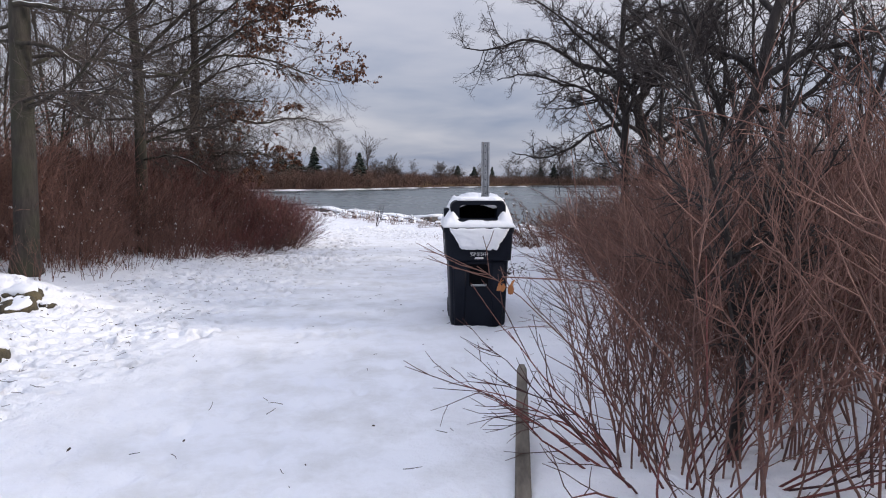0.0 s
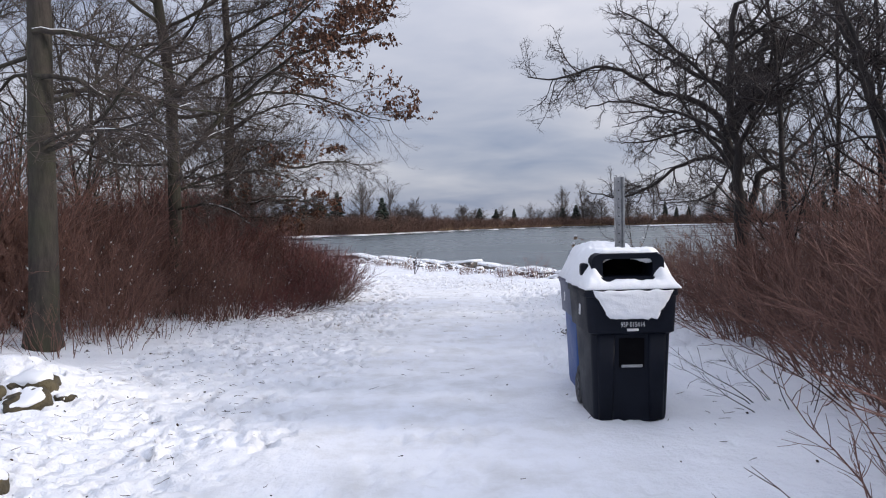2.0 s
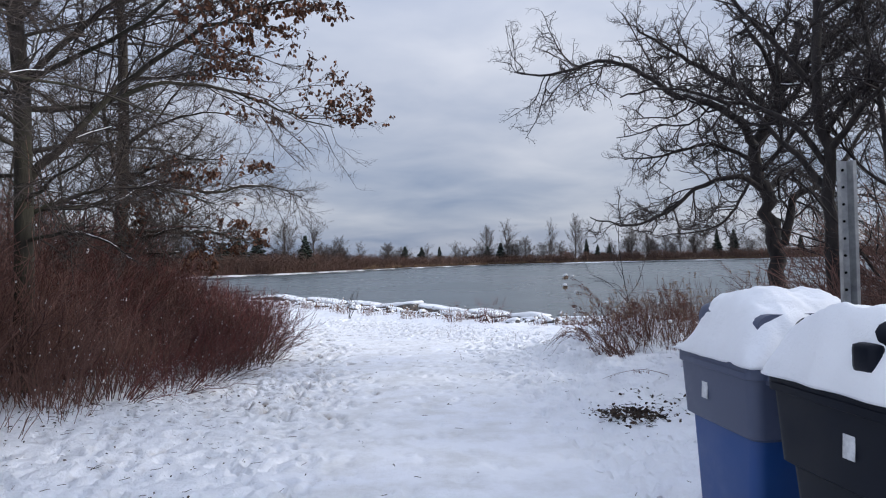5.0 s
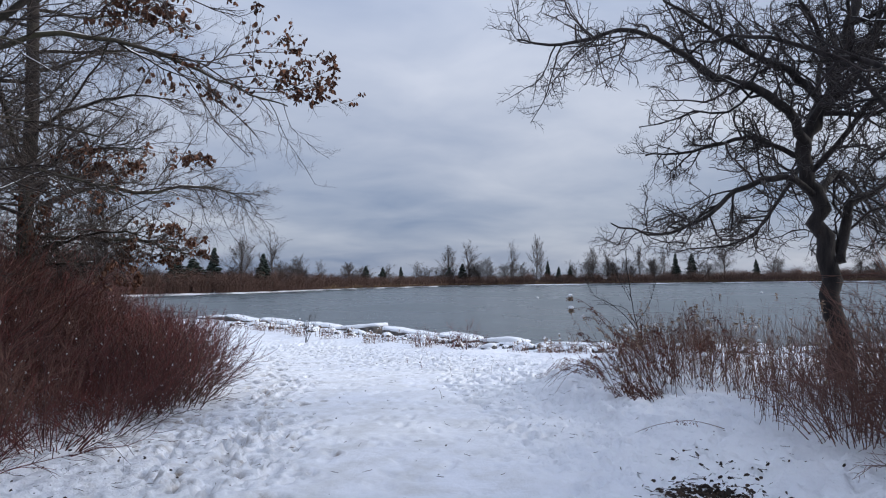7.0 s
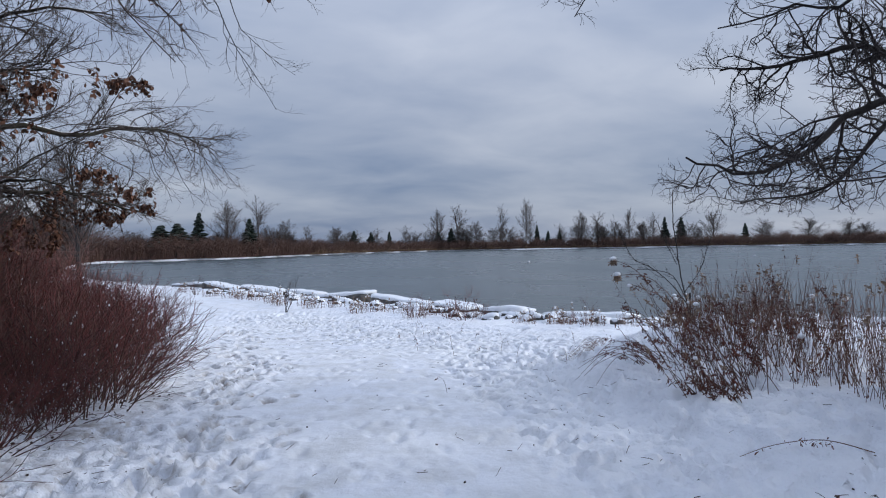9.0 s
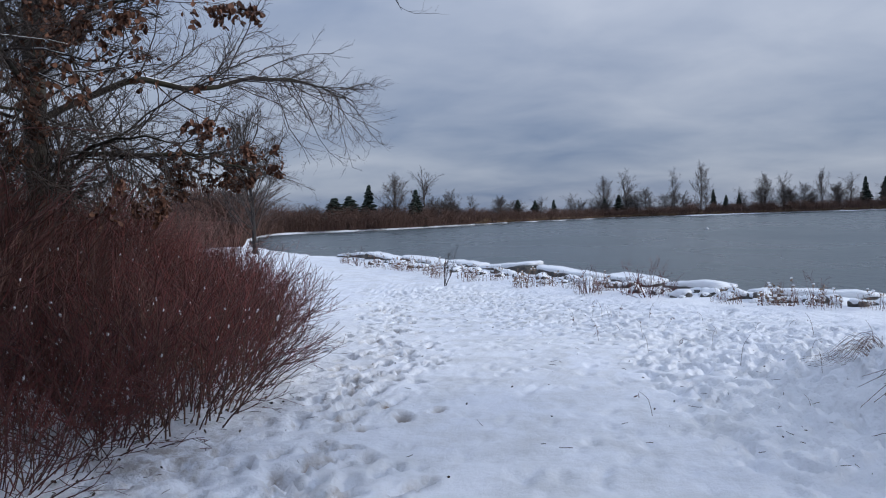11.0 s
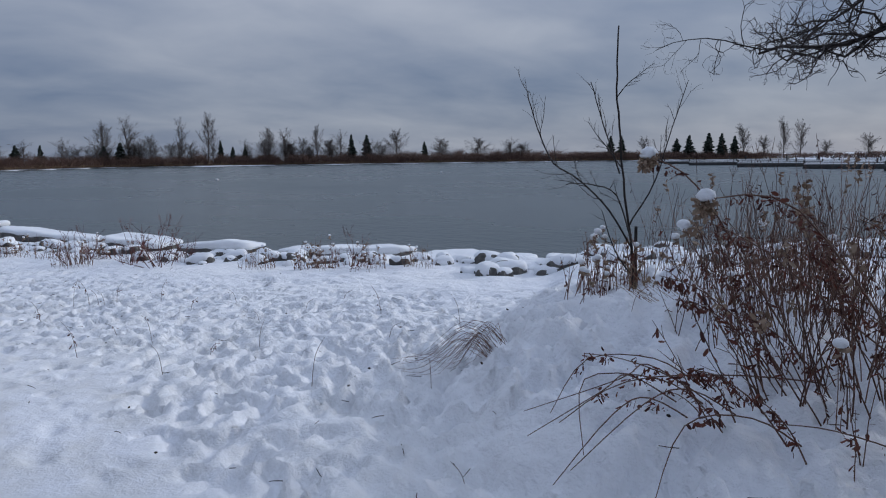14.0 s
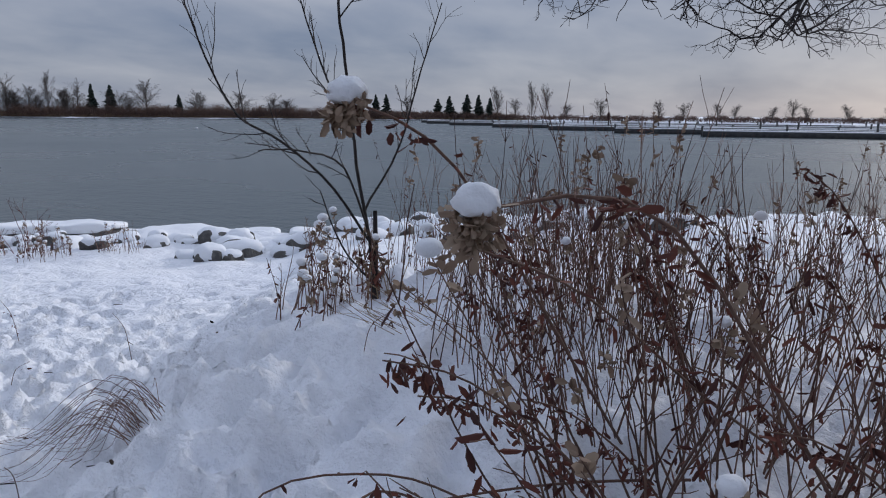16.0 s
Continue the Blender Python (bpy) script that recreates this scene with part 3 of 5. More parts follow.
# ---- trees of the near wood ----
tree("oak_tree", "tall grey-green mossy oak trunk rising from the red thicket", (-5.83, 9.75), OAK, 11.5, 0.17, 21, "oak_bark", "oak_twig", snow=True, limb_parts=True,
     boughs=[([(-5.8, 9.75, 3.9), (-5.3, 9.8, 3.88), (-4.75, 10.0, 3.68), (-4.2, 10.2, 3.4)], 0.036, 0.010, 1.0),
             ([(-5.8, 9.75, 3.4), (-5.3, 9.75, 3.33), (-4.9, 9.8, 3.05), (-4.6, 9.9, 2.7), (-4.25, 10.0, 2.35)], 0.032, 0.008, 0.8)])
tree("oak_tree", "bare oak with level snow-lined branches and russet leaves", (-5.86, 13.65), OAK, 11, 0.125, 22, "oak_bark", "oak_twig", snow=True, limb_parts=True,
     leafy=lambda p: 3.55 < p.z < 6.8 and p.x > 2.0 and p.y > -1.2 and noise.noise(p * 0.9) > -0.25,
     boughs=[([(-5.85, 13.65, 2.6), (-5.35, 13.7, 3.1), (-4.75, 13.8, 3.78), (-3.9, 13.8, 4.4), (-3.1, 13.8, 4.75), (-2.3, 13.8, 4.95)], 0.055, 0.010, 1.9),
             ([(-5.85, 13.65, 3.8), (-4.9, 13.7, 4.7), (-3.9, 13.6, 5.2), (-2.9, 13.5, 5.5)], 0.045, 0.010, 1.6),
             ([(-5.85, 13.65, 3.5), (-5.3, 14.3, 3.67), (-4.5, 14.8, 4.1), (-3.6, 15.2, 4.05), (-2.9, 15.6, 3.8), (-2.3, 16.0, 3.7)], 0.040, 0.007, 1.2),
             ([(-5.85, 13.65, 2.2), (-5.2, 13.8, 2.5), (-4.5, 14.2, 2.6), (-3.8, 14.6, 2.4)], 0.030, 0.007, 1.2),
             ([(-5.85, 13.65, 1.9), (-5.2, 13.3, 2.0), (-4.7, 13.0, 1.9), (-4.3, 12.8, 1.7)], 0.026, 0.007, 1.0)])
tree("oak_tree", "bare oak with low spreading branches and clumps of brown leaves", (-7.1, 20.0), OAK, 11, 0.16, 23, "oak_bark", "oak_twig", snow=True, limb_parts=True,
     leafy=lambda p: p.z < 3.6 and p.x > 0.6 and p.y < 1.0 and noise.noise(p * 1.1) > 0.33,
     boughs=[([(-7.1, 20.0, 2.7), (-6.1, 20.4, 3.25), (-5.25, 20.8, 3.2), (-4.6, 21.2, 3.4), (-4.0, 21.7, 3.35), (-3.6, 22.1, 3.2)], 0.05, 0.008, 2.3),
             ([(-7.1, 20.0, 2.4), (-6.2, 20.1, 2.3), (-5.3, 20.3, 2.3), (-4.8, 20.4, 2.15), (-4.4, 20.5, 2.05)], 0.042, 0.007, 2.1),
             ([(-7.1, 20.0, 2.0), (-6.3, 19.4, 2.2), (-5.4, 18.9, 2.35), (-4.7, 18.6, 2.25)], 0.040, 0.007, 2.1),
             ([(-7.1, 20.0, 3.2), (-6.2, 19.2, 3.5), (-5.3, 18.5, 3.6), (-4.5, 18.0, 3.5)], 0.040, 0.007, 2.1),
             ([(-7.1, 20.0, 2.6), (-6.4, 18.9, 2.9), (-5.8, 17.8, 3.0), (-5.3, 16.9, 2.9)], 0.040, 0.007, 1.9),
             ([(-7.1, 20.0, 3.6), (-6.8, 18.8, 4.1), (-6.4, 17.6, 4.4), (-6.0, 16.6, 4.4)], 0.040, 0.007, 1.9),
             ([(-7.1, 20.0, 1.7), (-6.5, 19.3, 1.8), (-6.0, 18.7, 1.85), (-5.4, 18.2, 1.8)], 0.034, 0.007, 2.1),
             ([(-7.1, 20.0, 4.0), (-6.2, 19.8, 4.5), (-5.2, 19.6, 4.7), (-4.3, 19.5, 4.6)], 0.040, 0.007, 1.3)])
tree("locust_tree", "dark crooked bare tree with spreading limbs beside the lake", (4.6, 15.4), LOCUST, 5.2, 0.135, 36, "dark_bark", "dark_twig", limb_parts=True, snow=True,
     stem=[(4.66, 15.4, -0.3), (4.56, 15.4, 0.98), (4.47, 15.4, 1.77), (4.36, 15.4, 2.5), (4.22, 15.4, 3.18), (4.49, 15.35, 3.65), (4.72, 15.3, 4.2), (4.9, 15.2, 5.1)],
     boughs=[([(4.25, 15.4, 3.1), (3.94, 15.3, 3.58), (3.3, 15.2, 3.89), (2.84, 15.2, 3.99), (2.4, 15.2, 4.3), (1.66, 15.1, 4.46), (0.95, 15.1, 4.26), (0.4, 15.1, 4.3)], 0.07, 0.010, 2.0),
             ([(4.5, 15.4, 3.7), (4.08, 15.5, 4.17), (3.54, 15.6, 4.45), (3.09, 15.7, 4.8), (2.5, 15.8, 5.2)], 0.065, 0.014, 1.3),
             ([(4.36, 15.4, 2.5), (3.87, 15.3, 2.73), (3.2, 15.3, 2.56), (2.7, 15.2, 2.2), (2.1, 15.1, 2.0), (1.45, 15.0, 2.15)], 0.050, 0.008, 1.5),
             ([(4.55, 15.4, 1.55), (4.75, 15.4, 1.95), (4.86, 15.4, 2.42), (5.3, 15.5, 2.6), (6.0, 15.7, 3.2), (6.6, 15.9, 4.0)], 0.085, 0.02, 1.2),
             ([(4.23, 15.4, 3.0), (3.6, 15.6, 3.29), (2.9, 15.8, 3.15), (2.3, 15.9, 3.1)], 0.040, 0.008, 1.4),
             ([(4.72, 15.3, 4.2), (5.2, 15.2, 4.7), (5.9, 15.0, 5.3), (6.6, 14.9, 6.0)], 0.070, 0.02, 1.2),
             ([(4.3, 15.4, 3.0), (4.6, 16.2, 2.9), (4.75, 16.9, 2.5), (4.5, 17.3, 2.05), (3.5, 17.5, 1.90)], 0.045, 0.008, 1.7),
             ([(4.4, 15.4, 2.5), (5.0, 15.9, 2.9), (5.8, 16.5, 2.8), (6.7, 17.0, 2.25), (7.5, 17.3, 2.0)], 0.055, 0.010, 1.5),
             ([(4.3, 15.4, 3.4), (4.2, 14.7, 3.9), (3.8, 14.0, 4.3), (3.3, 13.4, 4.6)], 0.050, 0.010, 1.2)])
tree("locust_tree", "dark leaning bare tree among brown bushes", (3.75, 9.6), LOCUST, 5.6, 0.11, 32, "dark_bark", "dark_twig", limb_parts=True,
     stem=[(3.72, 9.6, -0.3), (3.78, 9.5, 1.1), (3.9, 9.4, 2.0), (4.15, 9.3, 3.0), (4.3, 9.2, 4.2), (4.3, 9.2, 5.5)],
     boughs=[([(3.9, 9.4, 2.0), (3.5, 9.2, 2.6), (3.2, 9.1, 3.3), (2.9, 9.0, 4.0)], 0.05, 0.012, 1.2), ([(4.1, 9.3, 2.8), (4.7, 9.1, 3.2), (5.3, 9.0, 3.3), (5.9, 9.0, 3.8)], 0.055, 0.012, 1.2)])
tree("locust_tree", "dark bare tree with arching twigs beside the path", (3.1, 11.8), LOCUST, 5.2, 0.085, 34, "dark_bark", "dark_twig", limb_parts=True,
     stem=[(3.1, 11.8, -0.3), (3.08, 11.8, 1.2), (3.04, 11.8, 2.4), (2.9, 11.8, 3.3), (3.0, 11.8, 4.6)],
     boughs=[([(3.05, 11.8, 2.4), (2.6, 11.8, 2.9), (2.0, 11.9, 3.15), (1.4, 12.0, 3.3), (0.9, 12.0, 3.2)], 0.035, 0.007, 1.2), ([(2.95, 11.8, 3.2), (2.4, 11.7, 3.7), (1.8, 11.6, 4.2), (1.3, 11.6, 4.5)], 0.035, 0.008, 1.2)])
for i, (x, y, h) in enumerate(((4.9, 10.6, 6.5), (6.3, 8.2, 7), (5.6, 12.6, 6), (7.8, 11.2, 7.5), (9.5, 7.6, 7), (3.7, 11.4, 5.5), (6.9, 13.6, 6), (8.6, 14.2, 6.5), (7.4, 4.6, 7), (4.9, 8.4, 5), (6.8, 10.2, 6), (5.3, 13.4, 6))):
    tree("thicket_tree", "slender bare tree in the wood beside the path", (x, y), SLIM, h, 0.05, 40 + i, "dark_bark", "dark_twig", lean=(-0.1, 0), group="slender trees of the wood")
for i, (x, y, h) in enumerate(((-9.5, 13, 8), (-8.8, 16.5, 8), (-11, 18, 9), (-12.5, 12.5, 8), (-10.5, 22.5, 8), (-13.5, 25, 8), (-9.8, 9.6, 8), (-15, 17, 9), (-8.2, 24.5, 6), (-17, 24, 9), (-7.6, 11.6, 6), (-8.0, 14.6, 6), (-9.2, 18.4, 7), (-11.5, 15.2, 8), (-13, 20.5, 8), (-8.6, 21.8, 6), (-12, 28, 8), (-16, 30, 9), (-18, 36, 9), (-10.8, 11.2, 7))):
    tree("wood_tree", "slim bare tree in the wood behind the thicket", (x, y), SLIM, h, 0.042, 60 + i, "oak_bark", "oak_twig", group="slim trees behind the thicket")
# ---- shrubs ----


def shrub(name, label, seed, stems, radius, height, out_lean, twig_mat, r=0.006, twigs=7, category="shrub", snow_bits=0, curve=0.0, twig_len=0.3, stem_mat=""):
    """A many-stemmed bush > stems, twigs, snow."""
    rng = random.Random(seed)
    a, b = Tubes(), Tubes()
    snow = bmesh.new()
    for _ in range(stems):
        t, q = rng.uniform(0, 2 * math.pi), math.sqrt(rng.random())
        p = Vector((math.cos(t) * q * radius, math.sin(t) * q * radius, -0.08))
        d = Vector((math.cos(t) * q * out_lean + rng.gauss(0, 0.12), math.sin(t) * q * out_lean + rng.gauss(0, 0.12), 1))
        ln = height * rng.uniform(0.55, 1.05) * (1 - 0.25 * q * q)
        pts = wander(rng, p, d, ln, 6, 0.12, -curve * q)
        a.add(pts, [r * 1.3 * (1 - 0.75 * i / 6) for i in range(7)])
        for _ in range(int(rng.gauss(twigs, 1.5))):
            f = rng.uniform(0.32, 0.97)
            i = int(f * 6)
            way = (pts[i + 1] - pts[i]).normalized()
            o = pts[i].lerp(pts[i + 1], f * 6 - i)
            tw = wander(rng, o, side_way(rng, way, rng.uniform(0.35, 0.9)), ln * twig_len * rng.uniform(0.5, 1.2), 3, 0.12, 0.05)
            b.add(tw, [r * 0.55, r * 0.5, r * 0.42, r * 0.3])
            if rng.random() < 0.5:
                b.add(wander(rng, tw[2], side_way(rng, tw[2] - tw[1], 0.6), ln * twig_len * 0.4, 2, 0.12, 0.05), [r * 0.42, r * 0.38, r * 0.28])
        if rng.random() < snow_bits:
            s, i = rng.uniform(0.006, 0.015), rng.randint(2, 5)
            way = (pts[i + 1] - pts[i]).to_track_quat("X", "Z").to_matrix().to_4x4()
            bmesh.ops.create_icosphere(snow, subdivisions=1, radius=s, matrix=Matrix.Translation(pts[i] + Vector((0, 0, r))) @ way @ Matrix.Diagonal((rng.uniform(1.2, 2.6), 0.9, 0.8, 1)))
    top = tagged(new(name), label, category)
    tagged(link_mesh("stemwork", a.mesh("stemwork", 4), stem_mat or twig_mat, top), kind="stuff")
    tagged(link_mesh("twigwork", b.mesh("twigwork", 3), twig_mat, top), kind="stuff")
    if snow.verts:
        tagged(part("snow_dusting", snow, "snow", top, "small clots of snow"), kind="stuff")
    else:
        snow.free()
    return top


def scatter(kinds, spots, seed, group):
    """Places copies of the kinds at the spots (x, y, size)."""
    rng = random.Random(seed)
    for k, (x, y, s) in enumerate(spots):
        src = kinds[k % len(kinds)]
        src.scale = (s, s, s * rng.uniform(0.9, 1.1))
        ob = copy_thing(src, pose(x, y, gz(x, y) - 0.02, 0, 0, rng.uniform(0, 360)))
        ob["group"] = group
    for src in kinds:
        for o in (*src.children_recursive, src):
            bpy.data.objects.remove(o)


red = [shrub("dogwood_shrub", "dense dark red bare shrub dusted with snow beside the path", 100 + i, 95, 0.7, 1.75, 0.60, "red_twig", 0.0062, 13, snow_bits=0.5, curve=0.02, twig_len=0.34, stem_mat="stalk") for i in range(4)]
spots, browns = [], []
srng = random.Random(5)
for y in np.arange(10.6, 24.5, 0.95):
    edge = np.interp(y, [9, 10.5, 13.6, 15, 17.5, 19, 22, 25], [-6.5, -5.9, -4.8, -4.6, -4.2, -4.6, -5.6, -7.0])
    for k in range(4):
        spot = (edge - k * 1.1 + srng.uniform(-0.25, 0.25), y + srng.uniform(-0.4, 0.4), srng.uniform(0.72, 1.12) * (0.85, 1.0, 1.25, 1.5)[k] * np.interp(y, [11, 14, 16], [(1.0, 1.15, 1.35, 1.5)[k], 1.1, 1.0]))
        (browns if srng.random() < np.interp(y, [11, 14, 16, 18], [1.0, 0.8, 0.45, 0.12]) + 0.15 * (k > 1) else spots).append(spot)
scatter(red, spots, 6, "red thicket beside the path")
dun = [shrub("dogwood_shrub", "dull brown bare shrub with upright stems in the thicket", 170 + i, 60, 0.6, 1.7, 0.45, "brown_twig", 0.0062, 11, snow_bits=0.45, curve=0.01, twig_len=0.30) for i in range(3)]
scatter(dun, browns, 13, "dull shrubs of the thicket")
sweep = [shrub("dogwood_shrub", "low sweeping red stems at the thicket's edge", 160 + i, 46, 0.3, 1.25, 1.5, "red_twig", 0.005, 6, curve=0.03) for i in range(2)]
scatter(sweep, [(-4.35, 14.2, 0.9), (-4.2, 15.2, 0.85), (-4.1, 16.2, 0.85), (-3.95, 17.2, 0.9), (-3.95, 18.1, 0.9), (-4.2, 19.2, 0.95), (-4.9, 20.8, 0.95), (-4.7, 13.2, 0.85), (-5.4, 22.2, 0.9)], 10, "sweeping stems at the thicket's edge")
thin = [shrub("weedy_shrub", "thin pale brown stems in the snow round an oak", 150 + i, 26, 0.5, 1.5, 0.35, "brown_twig", 0.005, 7, twig_len=0.22) for i in range(2)]
scatter(thin, [(-5.2, 10.2, 0.7), (-5.5, 9.5, 0.6), (-6.3, 9.2, 0.7), (-6.9, 8.9, 0.8), (-5.0, 11.2, 0.6), (-4.7, 12.0, 0.5), (-5.9, 10.9, 0.8), (-7.2, 10.4, 0.9), (-7.6, 9.6, 1.0), (-6.6, 9.7, 0.75), (-8.2, 10.6, 1.2), (-8.6, 9.2, 1.2), (-5.6, 11.6, 0.7), (-4.9, 12.4, 0.6), (-7.4, 11.4, 1.2), (-9.4, 10.2, 1.3)], 9, "thin stems round the oak")
brown = [shrub("brown_shrub", "tangled reddish-brown bare shrub with arching stems", 120 + i, 85, 0.6, 2.0, 0.75, "brown_twig", 0.0062, 17, curve=0.04, twig_len=0.22) for i in range(3)]
sparse = [shrub("brown_shrub", "open reddish-brown bare shrub with thin upright stems", 140 + i, 26, 0.42, 2.15, 0.40, "brown_twig", 0.0058, 15, twig_len=0.20) for i in range(3)]
scatter(sparse, [(1.05, 3.7, 0.75), (1.25, 4.7, 0.75), (1.35, 3.2, 0.9), (1.75, 3.6, 1.0), (2.2, 3.1, 1.1), (2.6, 3.7, 1.2), (1.75, 4.4, 0.9), (2.3, 4.5, 1.1), (1.9, 5.3, 0.85), (2.6, 5.4, 1.1), (2.3, 2.4, 1.0)], 8, "open bushes beside the path")
spots = [(2.4, 5.9, 0.75), (2.25, 5.0, 0.7), (2.9, 4.9, 0.95), (3.4, 5.8, 1.2), (4.6, 6.9, 1.25), (4.6, 3.6, 1.0), (3.6, 10.6, 1.2), (4.9, 12.2, 1.3), (6.0, 12.0, 1.6), (5.8, 9.0, 1.4), (7.6, 8.8, 1.5), (3.1, 11.9, 0.8),
         (2.5, 7.0, 0.9), (3.4, 6.9, 1.1), (4.5, 5.4, 1.0), (2.7, 8.3, 0.9), (3.9, 8.0, 1.05), (3.4, 9.7, 0.95), (4.5, 9.4, 1.1), (5.2, 7.5, 1.2), (4.3, 11.2, 1.0), (5.6, 10.8, 1.1), (6.6, 9.4, 1.2), (5.5, 4.0, 1.0), (6.8, 6.5, 1.2), (2.6, 10.4, 0.75), (3.0, 13.0, 0.7), (5.2, 14.0, 0.9)]
spots += [(-8.6 - 1.7 * (k % 3) + 0.5 * math.sin(k * 3.1), 9.2 + k * 0.85, 1.45 + 0.25 * math.sin(k * 1.7)) for k in range(24)]
spots += [(-12.0 - 1.3 * k + 2.2 * math.sin(k * 2.7), 30 + 2.2 * k, 1.5 + 0.3 * math.sin(k)) for k in range(16)]
scatter(brown, spots, 7, "brown bushes beside the path")
arch = shrub("arching_shrub", "thin arching dark red stems leaning over the path", 130, 34, 0.35, 1.5, 1.7, "red_twig", 0.0055, 6, curve=0.05)
arch.location = (1.15, 3.35, gz(1.15, 3.35))
for i, (x, y, h) in enumerate(((1.52, 3.55, 2.3), (1.95, 4.1, 2.8))):
    tree("thicket_tree", "slender bare sapling among the open bushes", (x, y), SLIM, h, 0.028, 90 + i, "dark_bark", "dark_twig", lean=(0.08, 0), group="slender saplings in the bushes")
arch2 = shrub("arching_shrub", "thin arching brown stems over the snow beside the carts", 131, 13, 0.3, 1.2, 1.5, "dark_twig", 0.0038, 5, curve=0.06)
arch2.location = (1.7, 7.2, gz(1.7, 7.2))

# ---- refuse carts ----


def ring(hw, y0, y1, z, rad=0.06, n=4):
    """A rounded rectangle at height z."""
    pts = []
    for cx, cy, a0 in ((hw - rad, y1 - rad, 0), (-hw + rad, y1 - rad, 90), (-hw + rad, y0 + rad, 180), (hw - rad, y0 + rad, 270)):
        for k in range(n + 1):
            a = radians(a0 + 90 * k / n)
            pts.append((cx + rad * math.cos(a), cy + rad * math.sin(a), z))
    return pts


def loft(rings, cap0=True, cap1=True):
    bm = bmesh.new()
    rows = [[bm.verts.new(p) for p in r] for r in rings]
    for a, b in zip(rows, rows[1:]):
        for i in range(len(a)):
            j = (i + 1) % len(a)
            bm.faces.new((a[i], a[j], b[j], b[i]))
    if cap0:
        bm.faces.new(rows[0][::-1])
    if cap1:
        bm.faces.new(rows[-1])
    bmesh.ops.recalc_face_normals(bm, faces=bm.faces)
    return bm


def sharpen(ob, deg=35):
    md = ob.modifiers.new("edges", "EDGE_SPLIT")
    md.split_angle = radians(deg)
    return ob


def box(sx, sy, sz, m=Matrix(), bevel=0.0, seg=2):
    bm = bmesh.new()
    bmesh.ops.create_cube(bm, size=1, matrix=m @ Matrix.Diagonal((sx, sy, sz, 1)))
    if bevel:
        bmesh.ops.bevel(bm, geom=bm.edges[:], offset=bevel, segments=seg, affect="EDGES", profile=0.6)
    return bm


def blob(sx, sy, sz, seed, m=Matrix(), power=2.6, rough=0.12, flat=-0.25, sub=3, cell=0.5):
    """A lumpy rounded mass with a flattened underside."""
    bm = bmesh.new()
    bmesh.ops.create_icosphere(bm, subdivisions=sub, radius=1)
    for v in bm.verts:
        d = v.co.normalized()
        k = (abs(d.x) ** power + abs(d.y) ** power + abs(d.z) ** power) ** (-1 / power)
        q = d * k
        n = noise.noise(d * (1 / cell) + Vector((seed * 3.1, seed * 1.7, seed))) + 0.5 * noise.noise(d * (2.3 / cell) + Vector((seed, 0, seed * 2.2)))
        q *= 1 + rough * n
        if q.z < flat:
            q.z = flat + (q.z - flat) * 0.15
        v.co = m @ Vector((q.x * sx, q.y * sy, q.z * sz))
    return bm


def wheel(parent, x, y):
    w = loft([[(x + o, y + rr * math.cos(a), 0.13 + rr * math.sin(a)) for a in np.linspace(0, 2 * math.pi, 24, endpoint=False)]
              for o, rr in ((-0.035, 0.085), (-0.035, 0.125), (-0.025, 0.135), (0.025, 0.135), (0.035, 0.125), (0.035, 0.085))])
    wh = sharpen(part("wheel", w, "rubber", parent, "black rubber wheel"))
    hub = loft([[(x + o, y + rr * math.cos(a), 0.13 + rr * math.sin(a)) for a in np.linspace(0, 2 * math.pi, 16, endpoint=False)] for o, rr in ((-0.042, 0.05), (-0.042, 0.08), (0.042, 0.08), (0.042, 0.05))])
    sharpen(part("hub", hub, "grey_plastic", wh))
    for k in range(6):
        a = k * math.pi / 3
        part("spoke", box(0.088, 0.012, 0.06, Matrix.Translation((x, y + 0.05 * math.cos(a), 0.13 + 0.05 * math.sin(a))) @ Matrix.Rotation(a - math.pi / 2, 4, "X")), "rubber", wh)
    return wh


